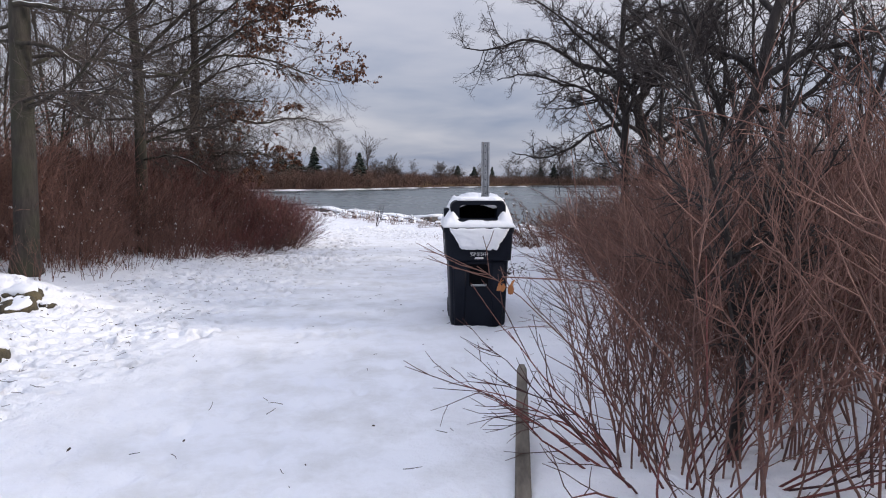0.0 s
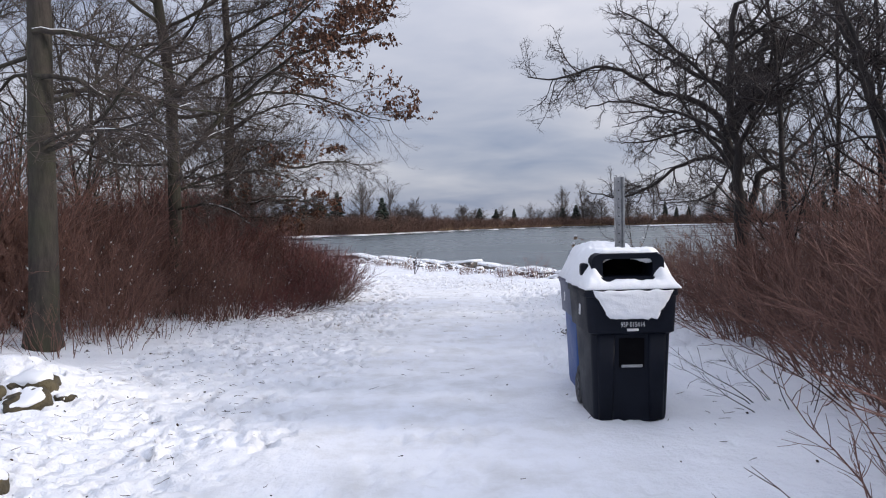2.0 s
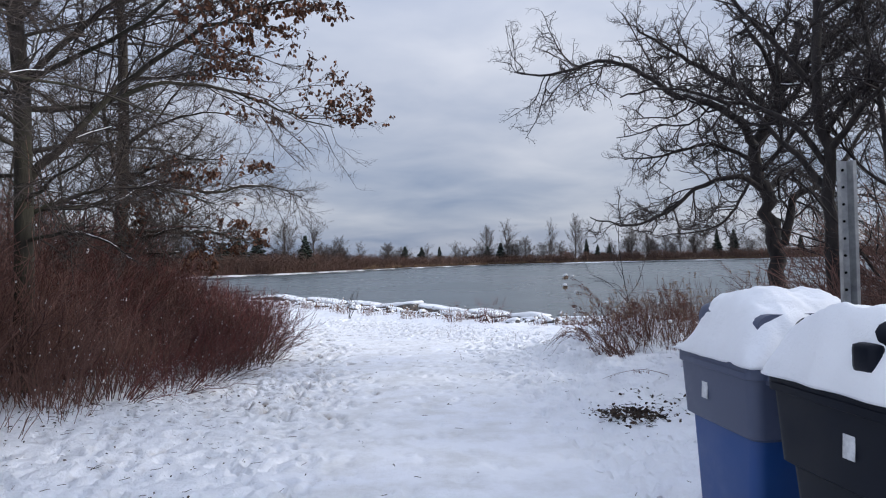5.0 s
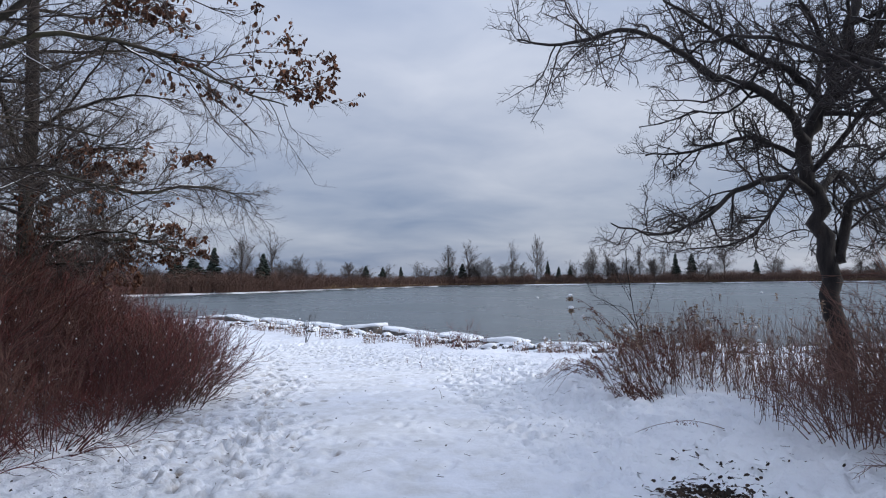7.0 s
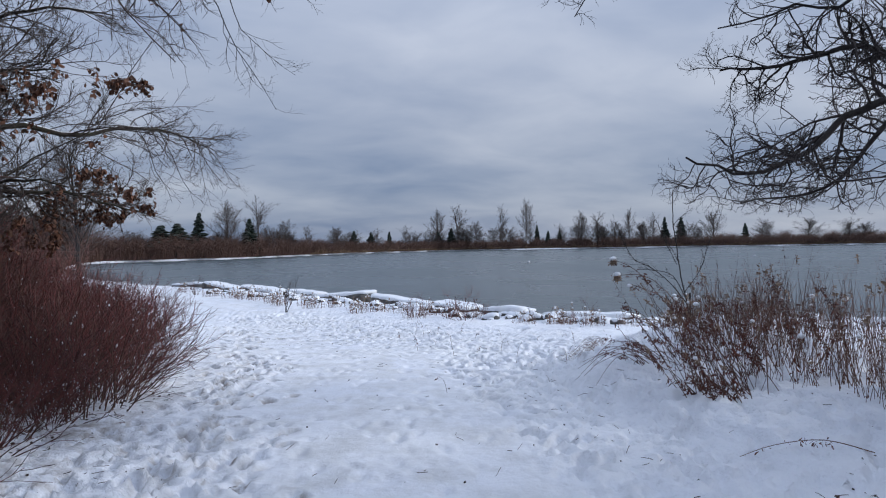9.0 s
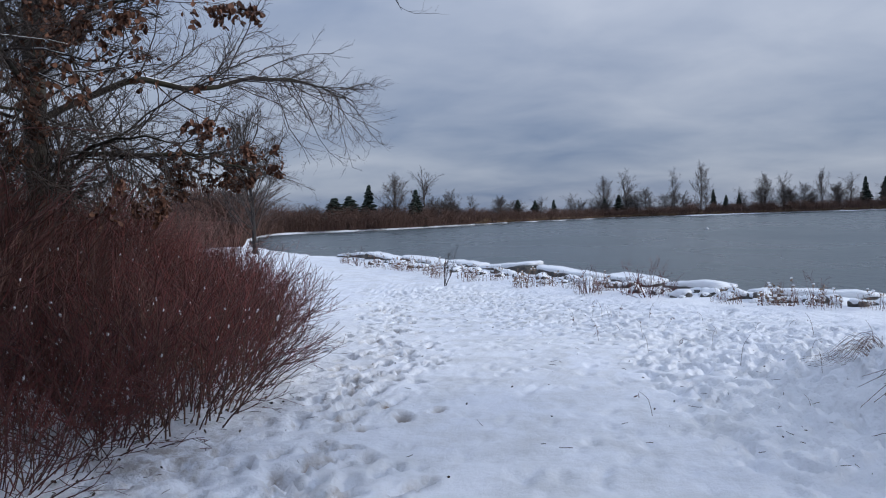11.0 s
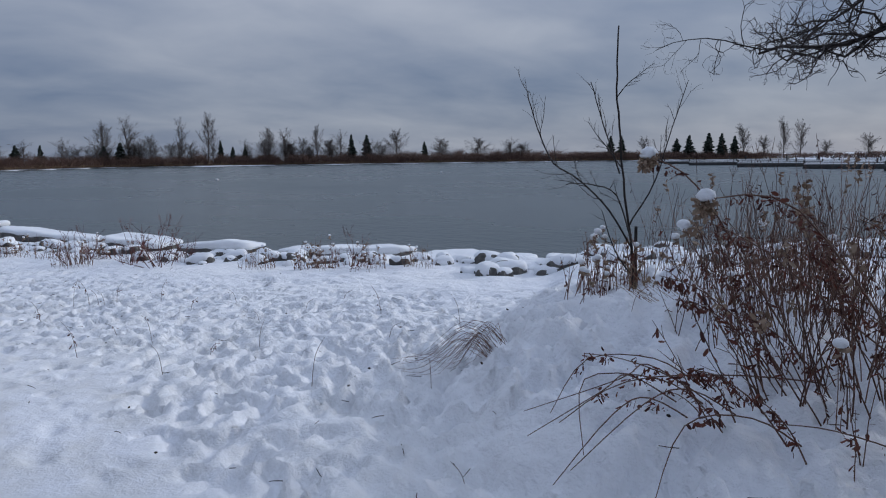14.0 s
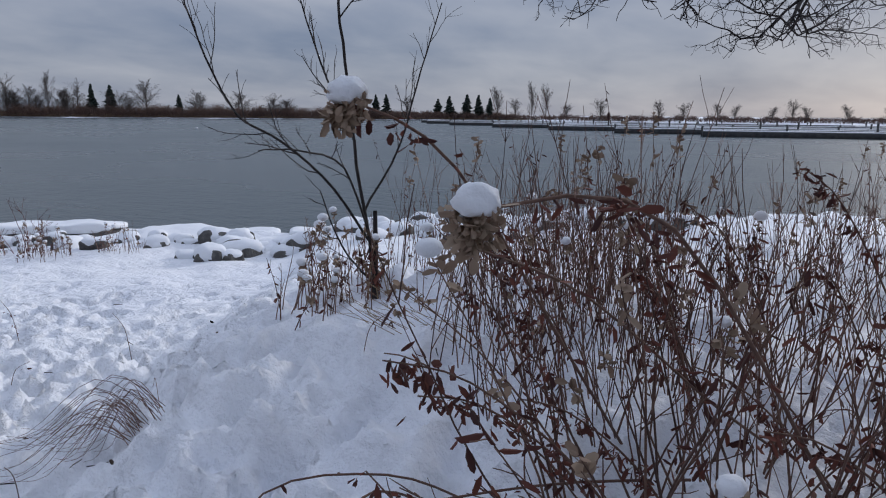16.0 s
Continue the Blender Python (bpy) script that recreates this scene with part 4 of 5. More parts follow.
def cart(label, body_mat, lid_mat, band_mat, text):
    """A wheeled refuse cart; its front is at y = 0, its wheels at the back."""
    top = tagged(new("refuse_cart"), label, "refuse bin", "wheeled refuse carts")
    rings = [ring(0.270, 0.10, 0.60, 0.0), ring(0.278, 0.09, 0.62, 0.05), ring(0.300, 0.05, 0.71, 0.69)]
    sharpen(part("body", loft(rings), body_mat, top))
    band = [ring(0.297, 0.05, 0.713, 0.672), ring(0.325, 0.02, 0.74, 0.69), ring(0.34, 0.008, 0.76, 0.96), ring(0.352, 0.0, 0.78, 0.965), ring(0.352, 0.0, 0.78, 0.995)]
    sharpen(part("rim_band", loft(band, False), band_mat, top))
    lid = [ring(0.348, -0.008, 0.785, 0.985), ring(0.348, -0.008, 0.785, 1.02), ring(0.33, 0.02, 0.76, 1.045), ring(0.29, 0.12, 0.74, 1.10)]
    sharpen(part("lid", loft(lid), lid_mat, top))
    flap = loft([[(-0.27, -0.016, 1.01), (0.27, -0.016, 1.01), (0.27, 0.02, 1.01), (-0.27, 0.02, 1.01)],
                 [(-0.17, -0.004, 0.80), (0.17, -0.004, 0.80), (0.17, 0.02, 0.80), (-0.17, 0.02, 0.80)]])
    sharpen(part("lid_flap", flap, lid_mat, top))
    # hood with its opening
    def arch(hw, z0, z1, y, rad):
        return [(x, y, z) for x, z, _ in [(p[0], p[1], 0) for p in ring(hw, z0, z1, 0, rad)]]
    hood = [arch(0.19, 1.095, 1.235, 0.40, 0.035), arch(0.19, 1.095, 1.235, 0.135, 0.035), arch(0.275, 1.04, 1.275, 0.13, 0.07), arch(0.285, 1.03, 1.285, 0.20, 0.07), arch(0.27, 1.03, 1.25, 0.70, 0.07)]
    sharpen(part("hood", loft(hood, True, True), lid_mat, top))
    # black plate at the back of the hood, darkness painted on
    part("opening", loft([arch(0.187, 1.098, 1.232, 0.395, 0.035), arch(0.187, 1.098, 1.232, 0.39, 0.035)]), "inside", top, "black deposit opening")
    # front columns, a black block painted as the grab pocket's shade, and its bar
    for s in (-1, 1):
        part("front_column", loft([ring(0.055, 0.0, 0.09, 0.0, 0.025), ring(0.07, 0.0, 0.09, 0.66, 0.025)]), body_mat, top).matrix_basis = pose(s * 0.19, 0.075, 0.02, 3.4, 0, 0)
    part("pocket", box(0.19, 0.02, 0.22, Matrix.Translation((0, 0.058, 0.535)) @ Matrix.Rotation(radians(3.5), 4, "X"), 0.006), "inside", top)
    part("grab_bar", box(0.16, 0.03, 0.022, Matrix.Translation((0, 0.06, 0.435)), 0.006), "steel", top, "dull metal grab bar")
    for s in (-1, 1):
        part("foot", box(0.12, 0.12, 0.05, Matrix.Translation((s * 0.20, 0.17, 0.0)), 0.015), body_mat, top)
        wheel(top, s * 0.245, 0.70)
        part("handle_stub", box(0.05, 0.09, 0.05, Matrix.Translation((s * 0.25, 0.80, 0.965)), 0.012), lid_mat, top)
    handle = loft([[(x, 0.84 + 0.014 * math.cos(a), 0.965 + 0.014 * math.sin(a)) for a in np.linspace(0, 2 * math.pi, 10, endpoint=False)] for x in (-0.27, 0.27)])
    part("handle", handle, lid_mat, top)
    if text:
        cu = bpy.data.curves.new("number", "FONT")
        cu.body, cu.size, cu.align_x, cu.extrude = text, 0.052, "CENTER", 0.0008
        tmp = new("number", cu)
        me = bpy.data.meshes.new_from_object(tmp.evaluated_get(bpy.context.evaluated_depsgraph_get()))
        bpy.data.objects.remove(tmp)
        num = link_mesh("number", me, "letter", top, "white stencilled number", smooth=False)
        num.matrix_basis = pose(0, 0.0125, 0.735, 87, 0, 0) @ Matrix.Diagonal((0.72, 1, 1, 1))
        part("label_bar", box(0.085, 0.003, 0.02, Matrix.Translation((0, 0.018, 0.712))), "letter", top, "small white plate")
    for s in (-1, 1):
        part("side_mark", box(0.003, 0.06, 0.10, Matrix.Translation((s * 0.336, 0.30, 0.85)) @ Matrix.Rotation(s * radians(-3), 4, "Y")), "letter", top, "worn white side print")
    return top


def snow_on(name, label, parts, category="snow"):
    top = tagged(new(name), label, category)
    for b in parts:
        part("snow_lump", b, "snow", top)
    return top


def at(x, y, z, rx=0, ry=0, rz=0):
    return pose(x, y, z, rx, ry, rz)


def flap_snow(m, seed):
    """Snow stuck on the slanted front flap, narrower towards its foot."""
    bm = box(1, 1, 1)
    bmesh.ops.subdivide_edges(bm, edges=bm.edges[:], cuts=15, use_grid_fill=True)
    for v in bm.verts:
        u, w = v.co.x, v.co.z
        half = 0.175 + 0.125 * (w + 0.5) + 0.014 * noise.noise(Vector((seed, w * 9, u)))
        n = noise.noise(Vector((u * 9, w * 6, seed))) + 0.6 * noise.noise(Vector((u * 24, w * 16, seed)))
        v.co = m @ Vector((u * 2 * half, v.co.y * 0.022 - 0.008 * (1 - (2 * u) ** 4) * (1 - (2 * w) ** 4) + 0.006 * n, 0.905 + w * 0.21 + 0.014 * n))
    return bm


def ease(a, b, v):
    u = min(1.0, max(0.0, (v - a) / (b - a)))
    return u * u * (3 - 2 * u)


def lid_snow(m, seed, deep, mouth):
    """Snow banked over a cart's lid and hood; where mouth is set the opening stays clear."""
    nx_, ny_ = 56, 60
    bm, top, low = bmesh.new(), {}, {}
    for j in range(ny_ + 1):
        for i in range(nx_ + 1):
            u, w = i / nx_ * 2 - 1, j / ny_ * 2 - 1
            wob = 0.016 * noise.noise(Vector((u * 3, w * 3, seed)))
            x, y = u * (0.355 + wob), 0.385 + w * (0.405 + wob)
            side = ease(0.175, 0.27, abs(x)) if mouth else 1.0
            rise = side * ease(0.01, 0.26, y) + (1 - side) * ease(0.135, 0.16, y)
            fall = 1 - 0.62 * ease(0.22, 0.37, abs(x)) - 0.25 * ease(0.45, 0.8, y)
            lumps = 0.028 * noise.noise(Vector((x * 6, y * 6, seed))) + 0.012 * noise.noise(Vector((x * 17, y * 17, seed + 3))) + 0.005 * noise.noise(Vector((x * 45, y * 45, seed)))
            rim = (1 - abs(u) ** (9 if mouth else 4)) * (1 - abs(w) ** (9 if mouth else 4))
            z = 1.03 + rim ** 0.6 * (0.03 + deep + 0.215 * rise * fall + lumps)
            top[i, j] = bm.verts.new(m @ Vector((x, y, z)))
            low[i, j] = bm.verts.new(m @ Vector((x, y, max(1.018, z - 0.055))))
    kept = set()
    for j in range(ny_):
        for i in range(nx_):
            u, w = (i + 0.5) / nx_ * 2 - 1, (j + 0.5) / ny_ * 2 - 1
            x, y = u * 0.355, 0.385 + w * 0.405
            gap = 0.185 + 0.02 * noise.noise(Vector((y * 20, seed, 0)))
            if not (mouth and abs(x) < gap and 0.10 + 0.02 * noise.noise(Vector((x * 12, 0, seed))) < y < 0.158):
                kept.add((i, j))
    for i, j in kept:
        a, b, c, d = (i, j), (i + 1, j), (i + 1, j + 1), (i, j + 1)
        bm.faces.new((top[a], top[b], top[c], top[d]))
        bm.faces.new((low[d], low[c], low[b], low[a]))
        for e, f, ni, nj in ((a, b, i, j - 1), (b, c, i + 1, j), (c, d, i, j + 1), (d, a, i - 1, j)):
            if (ni, nj) not in kept:
                bm.faces.new((top[f], top[e], low[e], low[f]))
    bmesh.ops.delete(bm, geom=[v for v in bm.verts if not v.link_faces], context="VERTS")
    bmesh.ops.recalc_face_normals(bm, faces=bm.faces)
    return bm


c1 = cart("black wheeled refuse cart with a hooded lid under snow", "black_plastic", "black_plastic", "black_plastic", "95P 015414")
c1.matrix_basis = pose(0.36, 6.92, gz(0.36, 7.2) - 0.02, 0, 0, 2)
# lid and rim band take the blue with the sky's reflection painted in
c2 = cart("blue wheeled recycling cart under a mound of snow", "blue_plastic", "blue_grey_plastic", "blue_grey_plastic", "")
c2.matrix_basis = pose(0.40, 8.72, gz(0.4, 8.3) - 0.02, 0, 0, 181)
z1, z2 = gz(0.36, 7.2) - 0.02, gz(0.4, 8.3) - 0.02
m1, m2 = at(0.36, 6.92, z1, 0, 0, 2), at(0.40, 8.72, z2, 0, 0, 181)
part("lid_latch", box(0.06, 0.10, 0.10, Matrix.Translation((-0.315, 0.22, 1.155)), 0.022), "black_plastic", c1, "stubby black hinge lug")
snow_on("snow_cap", "lumpy fresh snow on the lid of the black cart", [lid_snow(m1, 1, 0.03, True), flap_snow(at(0.36, 6.905, z1, 0, 0, 2), 5)])
snow_on("snow_cap", "deep rounded snow on the lid of the blue cart", [lid_snow(m2, 9, 0.075, False)])
# channel post between the carts
post = tagged(new("sign_post"), "bare galvanised steel channel post between the carts", "post")
px, py = 0.47, 7.85
prof = [(-0.045, 0), (-0.03, 0), (-0.02, 0.03), (0.02, 0.03), (0.03, 0), (0.045, 0), (0.045, 0.004), (0.033, 0.004), (0.023, 0.034), (-0.023, 0.034), (-0.033, 0.004), (-0.045, 0.004)]
part("channel", loft([[(px + x, py + y - 0.02, z) for x, y in prof] for z in (gz(px, py) - 0.2, 1.96)]), "steel", post, smooth=False)
# punched holes drawn as black discs, their shade put into the colour
for k in range(9):
    part("hole", loft([[(px + 0.006 * math.cos(a), py + o, 1.92 - k * 0.075 + 0.006 * math.sin(a)) for a in np.linspace(0, 2 * math.pi, 10, endpoint=False)] for o in (0.0055, 0.0095)]), "inside", post)

# ---- shore stones ----


def slab_mesh(sx, sy, sz, seed, soft, rough, cuts=9):
    """A rough block with worn edges; soft: how far its edges are rounded."""
    bm = box(2, 2, 2)
    bmesh.ops.subdivide_edges(bm, edges=bm.edges[:], cuts=cuts, use_grid_fill=True)
    for v in bm.verts:
        d = v.co.normalized()
        p = 9 - 6 * soft
        k = (abs(d.x) ** p + abs(d.y) ** p + abs(d.z) ** p) ** (-1 / p)
        q = d * k
        w = Vector((q.x * sx, q.y * sy, q.z * sz))
        f = 1.6 * max(1.0, 0.55 / sx)
        n = noise.noise(w * f + Vector((seed, seed * 0.7, 0))) + 0.6 * noise.noise(w * f * 2.8 + Vector((0, seed, seed)))
        v.co = w + d * n * rough
    return bm


def stone(label, x, y, z, sx, sy, sz, turn, seed, mat="stone", snow=0.10, soft=0.2, group=""):
    top = tagged(new("shore_stone"), label, "stone", group)
    rough = (0.42 if mat == "moss_stone" else 0.26) * min(sx, sy, sz)
    part("rock", slab_mesh(sx, sy, sz, seed, soft, rough, 9 if soft < 0.5 else 7), mat, top, smooth=False)
    grow = 1.0 if soft < 0.5 else (0.97 if mat == "moss_stone" else 1.08)
    part("snow_cap", slab_mesh(sx * grow, sy * grow * 1.02, snow, seed + 7, 0.8 if soft < 0.5 else 1.15, rough * 0.95, 9 if soft < 0.5 else 6), "snow", top, "smooth fresh snow cover").location = (0, 0, sz * (1.0 if soft < 0.5 else 0.72 if mat == "moss_stone" else 0.55))
    rng = random.Random(seed)
    tip = 5 if soft < 0.5 else (22 if mat == "moss_stone" else 14)
    top.matrix_basis = pose(x, y, z, rng.uniform(-tip, tip), rng.uniform(-tip, tip), turn)
    return top


# each slab from end to end along the waterline
SLABS = [((2.96, 29.15), (3.85, 27.55)), ((3.95, 27.05), (5.72, 25.15)), ((5.6, 24.75), (6.9, 23.42)), ((6.62, 22.95), (7.75, 21.85)), ((7.9, 21.2), (9.15, 18.95)), ((9.3, 18.6), (10.5, 17.1)), ((10.8, 16.6), (12.1, 14.6)),
         ((1.95, 31.3), (2.85, 29.6)), ((0.1, 34.4), (1.75, 31.8)), ((-1.6, 37.5), (0.0, 34.8)), ((-3.2, 39.9), (-1.75, 37.9)), ((-5.4, 43.2), (-3.4, 40.3)), ((-7.5, 46.4), (-5.6, 43.7)), ((-10.0, 49.6), (-7.8, 46.9))]
for k, ((ax, ay), (bx, by)) in enumerate(SLABS):
    hl, turn = math.hypot(bx - ax, by - ay) / 2, math.degrees(math.atan2(by - ay, bx - ax))
    deep = 0.42 + 0.07 * math.sin(k * 3.7)
    nx_, ny_ = (by - ay) / (2 * hl), (ax - bx) / (2 * hl)
    side = 1 if nx_ < 0 else -1
    stone("flat grey shore slab under thick snow at the waterside", (ax + bx) / 2 + side * nx_ * (deep - 0.15), (ay + by) / 2 + side * ny_ * (deep - 0.15), -0.66 + 0.03 * math.sin(k * 2.3), hl * 0.98, deep, 0.30, turn + 3 * math.sin(k * 4.3), 200 + k, snow=0.075, soft=0.12, group="shore slabs")
rrng = random.Random(8)
for k in range(290):
    s = rrng.random() ** 1.9
    x, y = 8.9 * (1 - s) - 6.0 * s, 19.0 * (1 - s) + 43.4 * s
    off = rrng.uniform(0.5, 0.8 + 0.9 * rrng.random())
    x, y = x - off * 0.83, y - off * 0.55
    r = rrng.uniform(0.06, 0.16)
    stone("rounded snow-capped stone in front of the shore slabs", x, y, gz(x, y) + r * rrng.uniform(-0.35, 0.15), r * rrng.uniform(1, 1.6), r, r * rrng.uniform(0.6, 0.9), rrng.uniform(0, 180), 300 + k, snow=r * rrng.uniform(0.5, 0.8), soft=0.8, group="small shore stones")
for k, (x, y, r) in enumerate(((-4.55, 7.5, 0.15), (-4.42, 7.2, 0.13), (-4.75, 7.22, 0.10), (-5.0, 7.45, 0.16), (-5.35, 7.55, 0.15), (-4.25, 7.45, 0.06), (-3.70, 5.62, 0.13), (-3.78, 5.40, 0.12), (-4.05, 5.5, 0.17), (-4.4, 5.6, 0.14))):
    stone("mossy brown rock poking out of the snow bank", x, y, gz(x, y) - r * (0.30, 0.18, 0.42)[k % 3], r * 1.3, r * 0.95, r * 0.72, k * 47, 401 + k, "moss_stone", r * (0.45, 0.3, 0.55)[k % 3], 0.75, group="mossy rocks")

# ---- weathered timber beside the path ----
stake = tagged(new("timber_stake"), "long weathered timber stake leaning low over the snow", "stake")
part("post", loft([ring(0.040, -0.035, 0.035, -0.35, 0.015), ring(0.037, -0.033, 0.035, 0.6, 0.015), ring(0.032, -0.032, 0.034, 1.45, 0.014), ring(0.020, -0.028, 0.020, 1.52, 0.012)]), "timber", stake, smooth=False)
stake.matrix_basis = pose(0.36, 3.02, gz(0.36, 3.02) - 0.03, -81, 0, -6)

# ---- dry weeds ----


def weeds(name, label, seed, n, radius, height, lean, leaf=0.5, heads=0.4, snow=0.05, stalk_mat="stalk", leaf_mat="weed_leaf", category="dry plants", r=0.0035, leaf_size=0.045):
    """A stand of dry stalks > stalks, leaves, seed heads, snow tufts."""
    rng = random.Random(seed)
    st, lv, hd = Tubes(), Leaves(), Leaves()
    sn = bmesh.new()
    for _ in range(n):
        t, q = rng.uniform(0, 2 * math.pi), math.sqrt(rng.random())
        p = Vector((math.cos(t) * q * radius, math.sin(t) * q * radius, -0.06))
        d = Vector((lean[0] + rng.gauss(0, 0.16), lean[1] + rng.gauss(0, 0.16), 1))
        ln = height * (0.45 + 0.7 * rng.random() ** 2)
        pts = wander(rng, p, d, ln, 6, 0.05, -0.012)
        st.add(pts, [r * (1.2 - 0.13 * i) for i in range(7)])
        for _ in range(rng.randint(1, 4)):
            i = rng.randint(3, 5)
            st.add(wander(rng, pts[i], side_way(rng, pts[i + 1] - pts[i], rng.uniform(0.3, 0.7)), ln * rng.uniform(0.08, 0.22), 3, 0.08, 0.03), [r * 0.5, r * 0.45, r * 0.4, r * 0.3])
        if rng.random() < leaf:
            for _ in range(rng.randint(5, 14)):
                f = rng.uniform(1.5, 5.9)
                i = int(f)
                lv.add(pts[i].lerp(pts[i + 1], f - i), (rng.gauss(0, 0.7), rng.gauss(0, 0.7), rng.gauss(-0.9, 0.5)), leaf_size * rng.uniform(0.5, 1.4), rng, rng.uniform(0.16, 0.34))
        if rng.random() < heads:
            for _ in range(14):
                o = pts[-1].lerp(pts[-2], rng.random() * 0.7)
                hd.add(o, (rng.gauss(0, 0.7), rng.gauss(0, 0.7), rng.gauss(0.3, 0.6)), rng.uniform(0.02, 0.045), rng, 0.5)
            if rng.random() < snow / max(heads, 0.01):
                s = rng.uniform(0.018, 0.035)
                bmesh.ops.create_icosphere(sn, subdivisions=2, radius=s, matrix=Matrix.Translation(pts[-1] + Vector((0, 0, 0.01))) @ Matrix.Diagonal((1.2, 1.1, 0.8, 1)))
    top = tagged(new(name), label, category)
    tagged(link_mesh("stalkwork", st.mesh("stalkwork", 4), stalk_mat, top), kind="stuff")
    if lv.v:
        tagged(link_mesh("foliage", lv.mesh("foliage"), leaf_mat, top), kind="stuff")
    if hd.v:
        tagged(link_mesh("seed_fluff", hd.mesh("seed_fluff"), "seed", top), kind="stuff")
    if sn.verts:
        tagged(part("snow_dusting", sn, "snow", top, "small clots of snow"), kind="stuff")
    else:
        sn.free()
    return top


wk = [weeds("dry_weeds", "stand of tall dry brown stalks in the snow", 500 + i, 50, 0.6, 0.92, (-0.10, 0.05), 0.22, 0.10, 0.03, ("stalk", "straw_dark", "straw_dark")[i], r=0.0028, leaf_size=0.036) for i in range(3)]
spots = []
wrng = random.Random(14)
for _ in range(36):
    x, y = wrng.uniform(2.8, 7.4), wrng.uniform(12.8, 18.8)
    if y > 26.5 - x * 0.95 or (x < 3.9 and y > 17.2):
        continue
    spots.append((x, y, wrng.uniform(0.8, 1.15)))
spots += [(2.75, 17.0, 0.75), (3.05, 17.3, 0.8), (3.4, 17.2, 0.85), (3.35, 16.7, 0.85), (3.7, 17.6, 0.85), (4.0, 17.3, 0.9), (4.4, 17.8, 0.9), (3.8, 16.9, 0.85), (2.7, 16.6, 0.85), (2.75, 15.6, 0.8), (3.3, 15.3, 0.9), (3.6, 14.1, 0.9), (3.9, 12.9, 0.8)]
scatter(wk, spots, 15, "dry weeds round the lakeside tree")
lows = weeds("fallen_weeds", "low tangle of dark bent weeds on the snow", 520, 12, 0.3, 0.6, (-0.9, 0.1), 0.4, 0.0, 0.0, "stalk", "weed_leaf")
lows.location = (2.0, 16.6, gz(2.0, 16.6))
clump = weeds("dry_weeds", "leaning rufous weeds with drooping leaves and snowy heads", 522, 24, 0.34, 0.92, (-0.35, 0.12), 0.7, 0.35, 0.10, "stalk", "weed_leaf", r=0.004, leaf_size=0.05)
clump.location = (1.95, 15.35, gz(1.95, 15.35))
mat_weeds = weeds("fallen_weeds", "dark matted weeds at the foot of the clump", 523, 46, 0.32, 0.40, (-0.9, 0.1), 0.9, 0.0, 0.0, "stalk", "weed_leaf", r=0.0035)
mat_weeds.location = (2.0, 15.3, gz(2.0, 15.3))
leafy = [weeds("dry_weeds", "leaning dark stalks hung with curled red-brown leaves", 524 + i, 10, 0.30, 0.92, (-0.32, 0.14), 0.6, 0.0, 0.0, "stalk", "weed_leaf", r=0.0036, leaf_size=0.05) for i in range(2)]
scatter(leafy, [(2.0, 15.95, 0.75), (2.35, 16.15, 0.95), (2.25, 15.6, 0.85), (2.75, 15.8, 1.0), (2.6, 16.45, 0.9), (3.0, 16.2, 1.0), (2.9, 15.2, 0.9)], 18, "leafy stalks beside the path")
SAPLING = [
    dict(n=5, bend=0.05, lift=0.03, kids=4, tip=0.6, **{"from": 0.3}),
    dict(n=8, bend=0.10, lift=0.05, kids=12, angle=(0.3, 0.7), ratio=0.34, r=0.006, tip=0.35, **{"from": 0.25}),
    dict(n=5, bend=0.12, lift=0.06, kids=3, angle=(0.4, 0.8), ratio=0.30, r=0.0034, tip=0.5),
    dict(n=3, bend=0.12, lift=0.05, angle=(0.4, 0.8), ratio=0.5, r=0.003, tip=0.6),
]
tree("sapling_shrub", "thin dark bare sapling shrub rising from snow", (3.18, 18.2), SAPLING, 0.9, 0.011, 533, "dark_bark", "dark_twig", limb_parts=True,
     stem=[(3.18, 18.2, -0.05), (3.16, 18.2, 0.3), (3.14, 18.2, 0.6), (3.05, 18.2, 0.98), (2.99, 18.2, 1.45), (2.95, 18.2, 1.79), (2.96, 18.2, 2.12)],
     boughs=[([(3.14, 18.2, 0.6), (2.92, 18.22, 0.88), (2.66, 18.25, 1.1), (2.43, 18.25, 1.21), (2.29, 18.25, 1.43), (2.2, 18.25, 1.66)], 0.0075, 0.003, 0.9),
             ([(3.1, 18.2, 0.75), (3.31, 18.15, 1.08), (3.42, 18.1, 1.45), (3.58, 18.1, 1.78)], 0.0065, 0.0025, 0.8),
             ([(3.12, 18.2, 0.68), (2.92, 18.15, 0.98), (2.61, 18.1, 1.07), (2.4, 18.1, 1.08)], 0.0065, 0.0025, 0.8),
             ([(3.0, 18.2, 1.13), (2.84, 18.2, 1.44), (2.71, 18.2, 1.74)], 0.006, 0.0025, 0.8),
             ([(3.15, 18.2, 0.4), (2.95, 18.15, 0.55), (2.8, 18.1, 0.72), (2.72, 18.1, 0.9)], 0.006, 0.0025, 0.6)])
base_weeds = weeds("dry_weeds", "brown withered leaves round the sapling's foot", 542, 10, 0.16, 0.38, (-0.1, 0), 0.8, 0, 0, "straw")
base_weeds.location = (3.18, 18.12, gz(3.18, 18.12))
tuft = tagged(new("grass_tuft"), "pale dry grass tuft bent over under snow", "grass")
tg, trng = Tubes(), random.Random(540)
